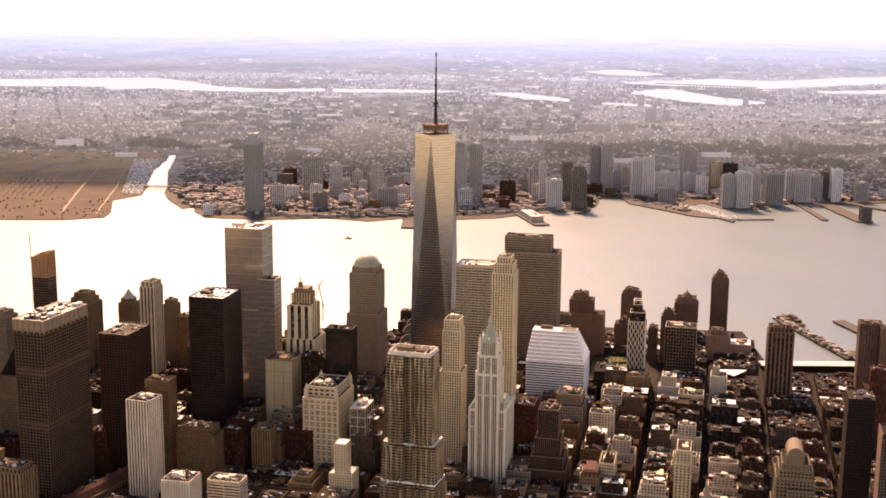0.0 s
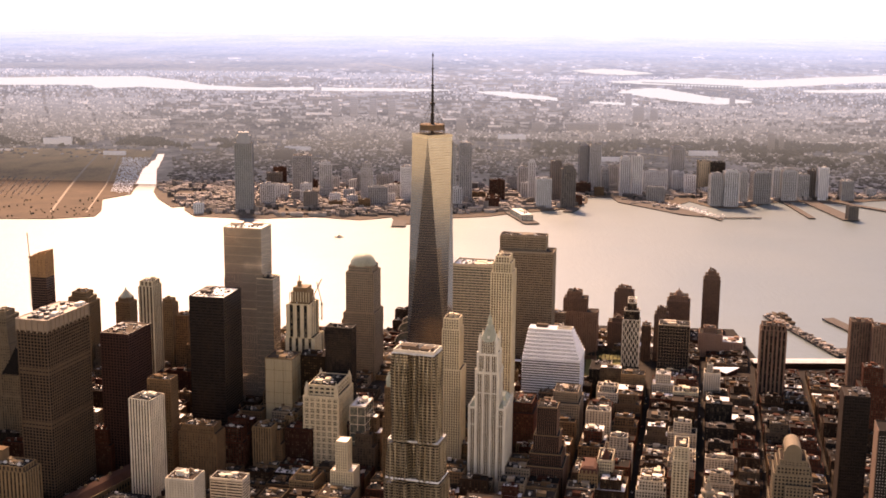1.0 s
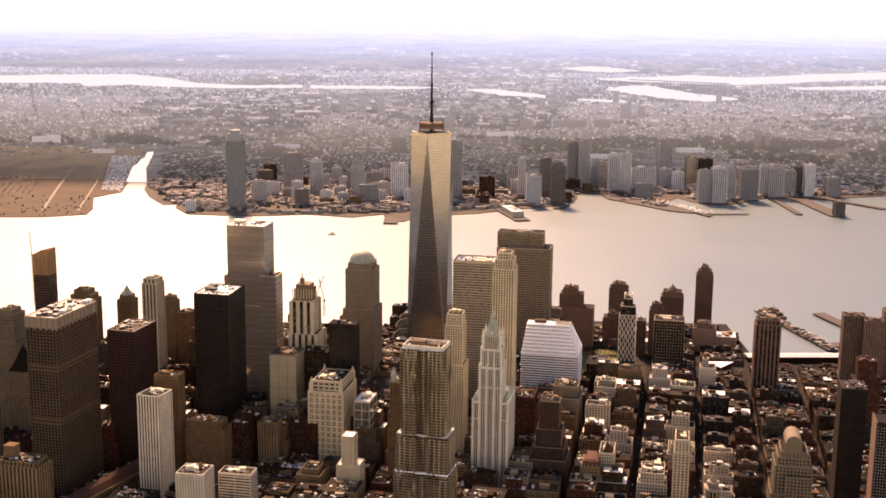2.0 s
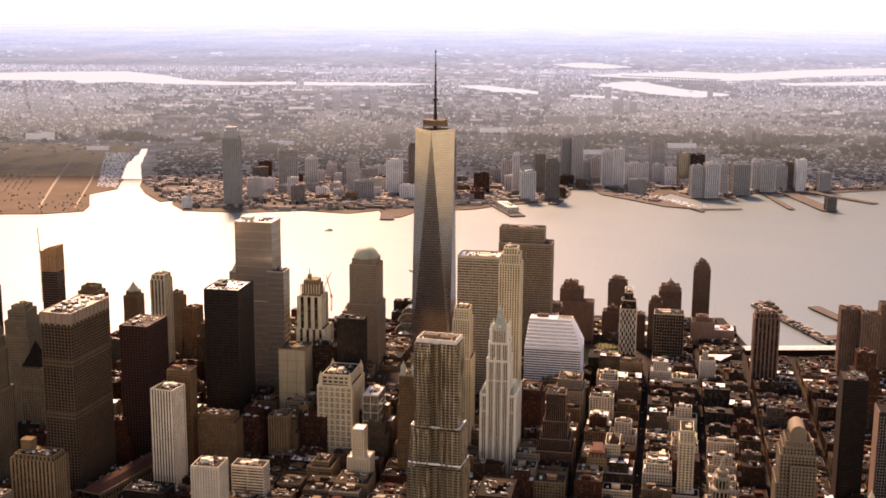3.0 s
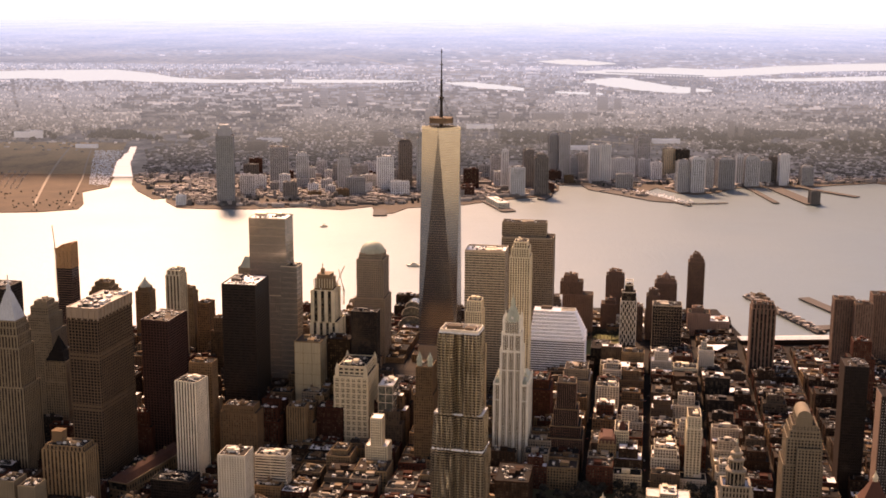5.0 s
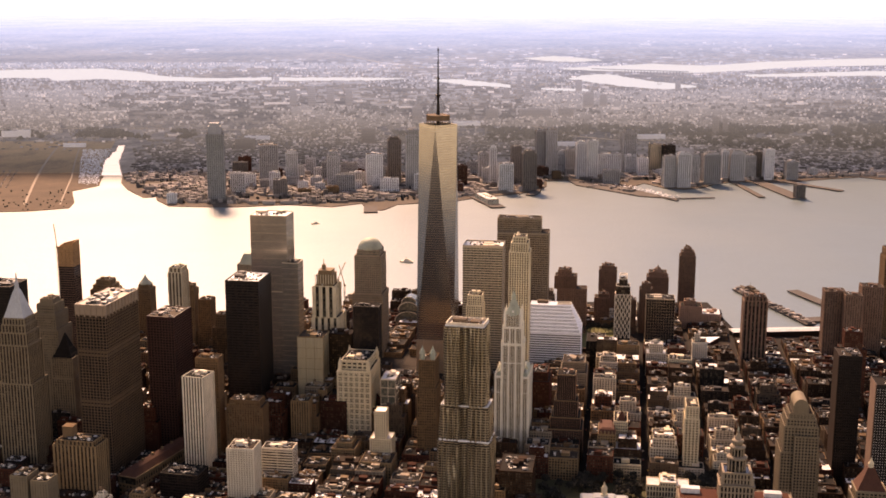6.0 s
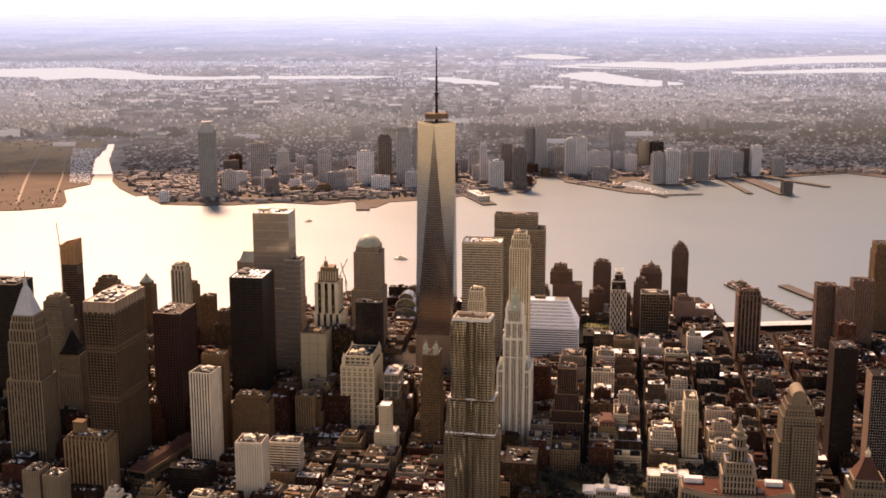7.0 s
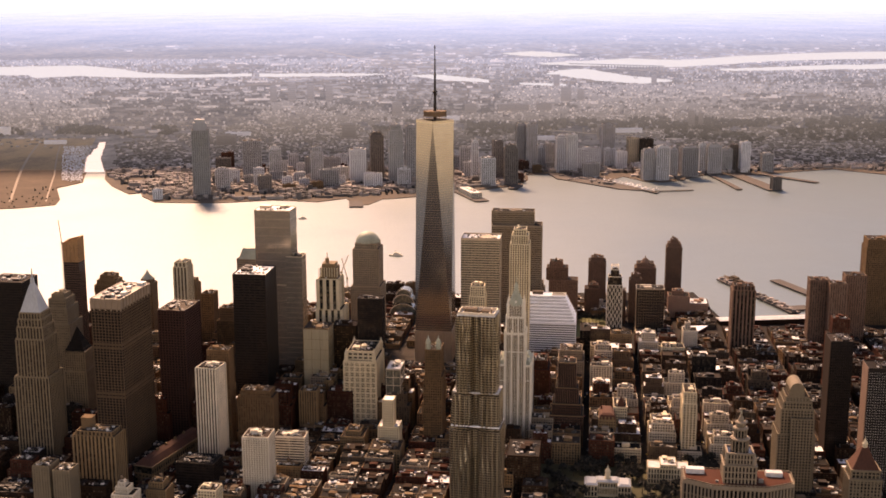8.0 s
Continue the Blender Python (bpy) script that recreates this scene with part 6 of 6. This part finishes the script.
tagged(new("far_houses", box_mesh("far_houses", rows, M["houses"])), "crowded low houses and sheds of the far bank", "houses", kind="stuff")
rows = []
for _ in range(78000):
    d = 4280 * (2.6 ** rng.random())
    s = rng.uniform(-0.46, 0.46)
    if -0.30 < s < -0.25 and d < 5200 or s < -0.27 and d < 4950:
        continue
    if 8.0 < d / 1000 < 10.4 and rng.random() < 0.75 or 5450 < d < 5850 and s > -0.05 and rng.random() < 0.85:
        continue
    tone = noise.noise(Vector((s * d / 900, d / 1400, 1.5)))
    if tone < -0.2 and rng.random() < 0.9:
        continue
    turn = 0.35 if tone < 0.2 else -0.5
    gx, gy = s * d, d
    p, q = gx * math.cos(turn) + gy * math.sin(turn), gy * math.cos(turn) - gx * math.sin(turn)
    q = round(q / 62) * 62 + rng.choice((-13, 13)) + rng.uniform(-4, 4)
    if abs((p + 1e5) % 240 - 120) > 108:
        continue
    gx, gy = p * math.cos(turn) - q * math.sin(turn), p * math.sin(turn) + q * math.cos(turn)
    if gy < 4275:
        continue
    s, d = gx / gy, gy
    x, y, z = shrink(s, d, 2.0)
    e = (y - HUB[1]) / d
    a, c = rng.uniform(6, 14) * e * (5 if rng.random() < 0.04 else 1), rng.uniform(2, 4.2) * e * (1 + d / 16000)
    rows.append((x, y, z - 6 * e, a, rng.uniform(6, 14) * e, c + 6 * e))
for _ in range(2200):
    d = 6500 * (2.5 ** rng.random())
    s = rng.uniform(-0.46, 0.46)
    if noise.noise(Vector((s * d / 1500, d / 2600, 6.5))) < 0.05:
        continue
    x, y, z = shrink(s, d, 3.0)
    e = (y - HUB[1]) / d
    rows.append((x, y, z - 6 * e, rng.uniform(25, 60) * e * (2.5 if rng.random() < 0.12 else 1), 10 * e, rng.uniform(7, 12) * e))
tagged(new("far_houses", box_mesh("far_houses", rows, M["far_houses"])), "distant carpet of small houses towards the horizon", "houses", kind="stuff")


v, fs = [], []
for _ in range(2600):
    x, y = rng.uniform(-1070, 2300), rng.uniform(1620, 2290)
    if not inside(x, y, BANK) or noise.noise(Vector((x / 150, y / 90, 9.0))) < 0.0:
        continue
    r, h, b = rng.uniform(3, 7), rng.uniform(5, 11), len(v)
    v += [(x + r * math.cos(q) * rng.uniform(0.7, 1.2), y + r * math.sin(q), -0.3) for q in np.linspace(0, 2 * math.pi, 6, endpoint=False)] + [(x + r * 0.5 * math.cos(q), y + r * 0.5 * math.sin(q), h * rng.uniform(0.7, 1.1)) for q in np.linspace(0.5, 2 * math.pi + 0.5, 6, endpoint=False)]
    fs += [(b + j, b + (j + 1) % 6, b + 6 + (j + 1) % 6, b + 6 + j) for j in range(6)] + [tuple(b + 6 + j for j in range(6))]
tagged(new("street_trees", mesh_of("street_trees", v, fs, M["leaf"])), "bare dark trees between houses of the far bank", "trees", kind="stuff")


def far_woods(s0, s1, d0, d1, count):
    v, fs = [], []
    for _ in range(count):
        s = rng.uniform(s0, s1)
        d = rng.uniform(d0, d1) + 260 * noise.noise(Vector((s * 14, 0.5, d0 / 1000)))
        if noise.noise(Vector((s * 26, d / 420, 3.3))) < -0.08:
            continue
        x, y, z = shrink(s, d, 3.0)
        e = (y - HUB[1]) / d
        r, h = rng.uniform(9, 20) * e, rng.uniform(7, 15) * e
        b = len(v)
        v += [(x + r * math.cos(q) * rng.uniform(0.7, 1.2), y + r * 0.6 * math.sin(q), z - 3 * e) for q in np.linspace(0, 2 * math.pi, 6, endpoint=False)] + [(x + r * 0.5 * math.cos(q), y + r * 0.3 * math.sin(q), z + h * rng.uniform(0.7, 1.1)) for q in np.linspace(0.5, 2 * math.pi + 0.5, 6, endpoint=False)]
        fs += [(b + j, b + (j + 1) % 6, b + 6 + (j + 1) % 6, b + 6 + j) for j in range(6)] + [tuple(b + 6 + j for j in range(6))]
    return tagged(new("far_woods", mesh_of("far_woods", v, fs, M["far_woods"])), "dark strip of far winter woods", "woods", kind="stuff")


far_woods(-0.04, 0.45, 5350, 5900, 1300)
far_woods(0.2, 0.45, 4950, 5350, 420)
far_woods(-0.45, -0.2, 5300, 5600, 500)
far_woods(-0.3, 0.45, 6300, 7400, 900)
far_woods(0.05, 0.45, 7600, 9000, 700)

# tower blocks far inland
for s, d, w, h in ((0.062, 7.6, 26, 125), (0.069, 7.6, 26, 110), (0.052, 7.5, 40, 50), (0.118, 6.9, 60, 75), (0.13, 6.95, 40, 60), (-0.12, 7.0, 40, 80), (-0.105, 7.0, 40, 95), (-0.09, 7.0, 40, 90), (-0.075, 7.0, 40, 85), (0.175, 8.15, 30, 42), (0.19, 8.15, 36, 50), (0.185, 8.2, 24, 62), (0.11, 8.0, 40, 70), (0.222, 5.6, 30, 70), (0.23, 5.6, 22, 60), (0.04, 6.3, 60, 40), (0.075, 6.4, 160, 30), (0.10, 6.4, 80, 34), (-0.02, 6.2, 50, 60), (0.15, 5.2, 60, 50), (-0.06, 5.2, 60, 60), (-0.16, 5.0, 80, 40)):
    x, y, z = shrink(s, d * 1000, 4.0)
    e = (y - HUB[1]) / (d * 1000)
    fb = thing("far_tower_block", "grey tower block far inland with painted-in haze", "tower block", x, y, 0, z - 3, group="far tower blocks")
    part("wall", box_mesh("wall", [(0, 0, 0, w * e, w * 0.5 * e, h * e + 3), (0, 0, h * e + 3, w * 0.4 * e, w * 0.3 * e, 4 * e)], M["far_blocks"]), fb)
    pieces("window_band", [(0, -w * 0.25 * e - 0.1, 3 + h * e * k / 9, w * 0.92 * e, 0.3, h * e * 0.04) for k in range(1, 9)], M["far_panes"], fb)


for s, d, w, h in ((-0.3495, 5.42, 70, 22), (-0.338, 5.40, 55, 30), (-0.298, 5.06, 90, 12), (0.17, 5.35, 120, 16), (0.10, 5.1, 90, 14), (-0.15, 5.3, 110, 14), (0.02, 5.9, 130, 16)):
    x, y, z = shrink(s, d * 1000, 4.0)
    e = (y - HUB[1]) / (d * 1000)
    fw = thing("far_warehouse", "long white warehouse far inland", "warehouse", x, y, 0, z - 2, group="far warehouses")
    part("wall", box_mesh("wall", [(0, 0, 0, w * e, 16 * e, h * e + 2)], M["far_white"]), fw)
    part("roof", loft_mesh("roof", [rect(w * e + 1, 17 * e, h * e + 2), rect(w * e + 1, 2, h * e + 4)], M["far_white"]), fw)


def ribbon(name, run, width, material, label, category, lift=5.0):
    """A road or path over the far ground through (aside, km) points."""
    v = []
    for (s0, d0), (s1, d1) in zip(run, run[1:]):
        for k in range(12):
            t = k / 12
            s, d = s0 + (s1 - s0) * t, (d0 + (d1 - d0) * t) * 1000
            v.append((s, d))
    v.append((run[-1][0], run[-1][1] * 1000))
    pts = []
    for i, (s, d) in enumerate(v):
        s2, d2 = v[min(i + 1, len(v) - 1)]
        s1, d1 = v[max(i - 1, 0)]
        dx, dy = s2 * d2 - s1 * d1, d2 - d1
        ln = math.hypot(dx, dy) or 1
        for sg in (-1, 1):
            px, py = s * d - dy / ln * sg * width / 2, d + dx / ln * sg * width / 2
            p = shrink(px / py, py, lift if py > NEAR else 0)
            pts.append(p if py > NEAR else (p[0], p[1], 0.25))
    fs = [(2 * i, 2 * i + 1, 2 * i + 3, 2 * i + 2) for i in range(len(v) - 1)]
    return tagged(new(name, mesh_of(name, pts, fs, material)), label, category, kind="structure")


ribbon("road", [(-0.345, 3.66), (-0.3386, 3.909), (-0.333, 4.15), (-0.322, 4.62), (-0.3114, 5.073)], 8, M["far_road"], "pale straight park path", "path")
ribbon("road", [(-0.316, 3.66), (-0.309, 3.95), (-0.3035, 4.2), (-0.299, 4.6), (-0.2945, 5.0)], 5, M["far_road"], "pale park path by the water", "path")
ribbon("road", [(0.07, 5.9), (0.085, 5.75), (0.105, 5.45), (0.14, 5.3), (0.2, 5.25)], 36, M["far_road"], "curving elevated highway far inland", "road")
ribbon("road", [(-0.4, 5.75), (-0.25, 5.75), (-0.1, 5.65), (0.02, 5.6)], 24, M["far_road"], "far straight highway", "road")
ribbon("road", [(-0.09, 13.0), (-0.05, 11.2), (0.0, 10.3), (0.03, 10.2)], 60, M["far_road"], "dark far motorway", "road")
ribbon("road", [(0.24, 7.4), (0.29, 7.9), (0.36, 8.2)], 40, M["far_road"], "pale far road across meadows", "road")

# long trestle bridge over the far river
br = thing("trestle_bridge", "long grey trestle bridge over a far river", "bridge", 0, 0)
for k in range(19):
    s, d = 0.147 + 0.0026 * k, 9.75 - 0.012 * k
    x, y, z = shrink(s, d * 1000, 14.0)
    part("bridge_pier", box_mesh("bridge_pier", [(x, y, z, 3.2, 2, 13)], M["far_woods"]), br)
a, b = shrink(0.12, 9850, 14.0), shrink(0.198, 9500, 14.0)
part("deck", loft_mesh("deck", [[(p[0], p[1] - 2, p[2] + 12), (p[0], p[1] + 2, p[2] + 12), (p[0], p[1] + 2, p[2] + 15), (p[0], p[1] - 2, p[2] + 15)] for p in (a, b)], M["far_woods"]), br)

# marina: boats packed along the inlet
rows = []
for _ in range(1100):
    d = rng.uniform(4060, 4975)
    t = (d - 4060) / 915
    k = rng.random()
    s = (-0.2984 + 0.0067 * t) * (1 - k) + (-0.2825 + 0.0135 * t) * k
    d = round(d / 34) * 34 + rng.uniform(-12, 12)
    x, y, z = shrink(s, d, 6.0 if d > NEAR else 0)
    rows.append((x, y, max(z, 0.25), rng.uniform(1.8, 3.2), rng.uniform(5, 9), rng.uniform(0.8, 1.8)))
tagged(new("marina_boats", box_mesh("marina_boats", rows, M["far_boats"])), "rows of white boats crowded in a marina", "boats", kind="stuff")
rows = []
for lane in range(9):
    for k in range(90):
        if rng.random() < 0.62:
            continue
        t = (k + rng.random()) / 90
        s, d = -0.400 + lane * 0.0052 + 0.012 * t + rng.uniform(-0.0008, 0.0008), 3960 + 420 * t
        x, y, z = shrink(s, d, 4.5 if d > NEAR else 0)
        rows.append((x, y, max(z, 0.0), rng.uniform(2.0, 4.5), rng.uniform(2, 4.5), rng.uniform(1.2, 2.0)))
tagged(new("parked_cars", box_mesh("parked_cars", rows, M["houses"])), "rows of cars parked on a far meadow", "cars", kind="stuff")
rows = []
for _ in range(160):
    x, y = rng.uniform(-1700, -1060), rng.uniform(1480, 1900)
    if inside(x, y, SHORE):
        rows.append((x, y, -0.2, rng.uniform(2, 5), rng.uniform(2, 5), rng.uniform(2, 5)))
tagged(new("shrubs", box_mesh("shrubs", rows, M["leaf"])), "low leafless shrubs in a riverside park", "shrubs", kind="stuff")
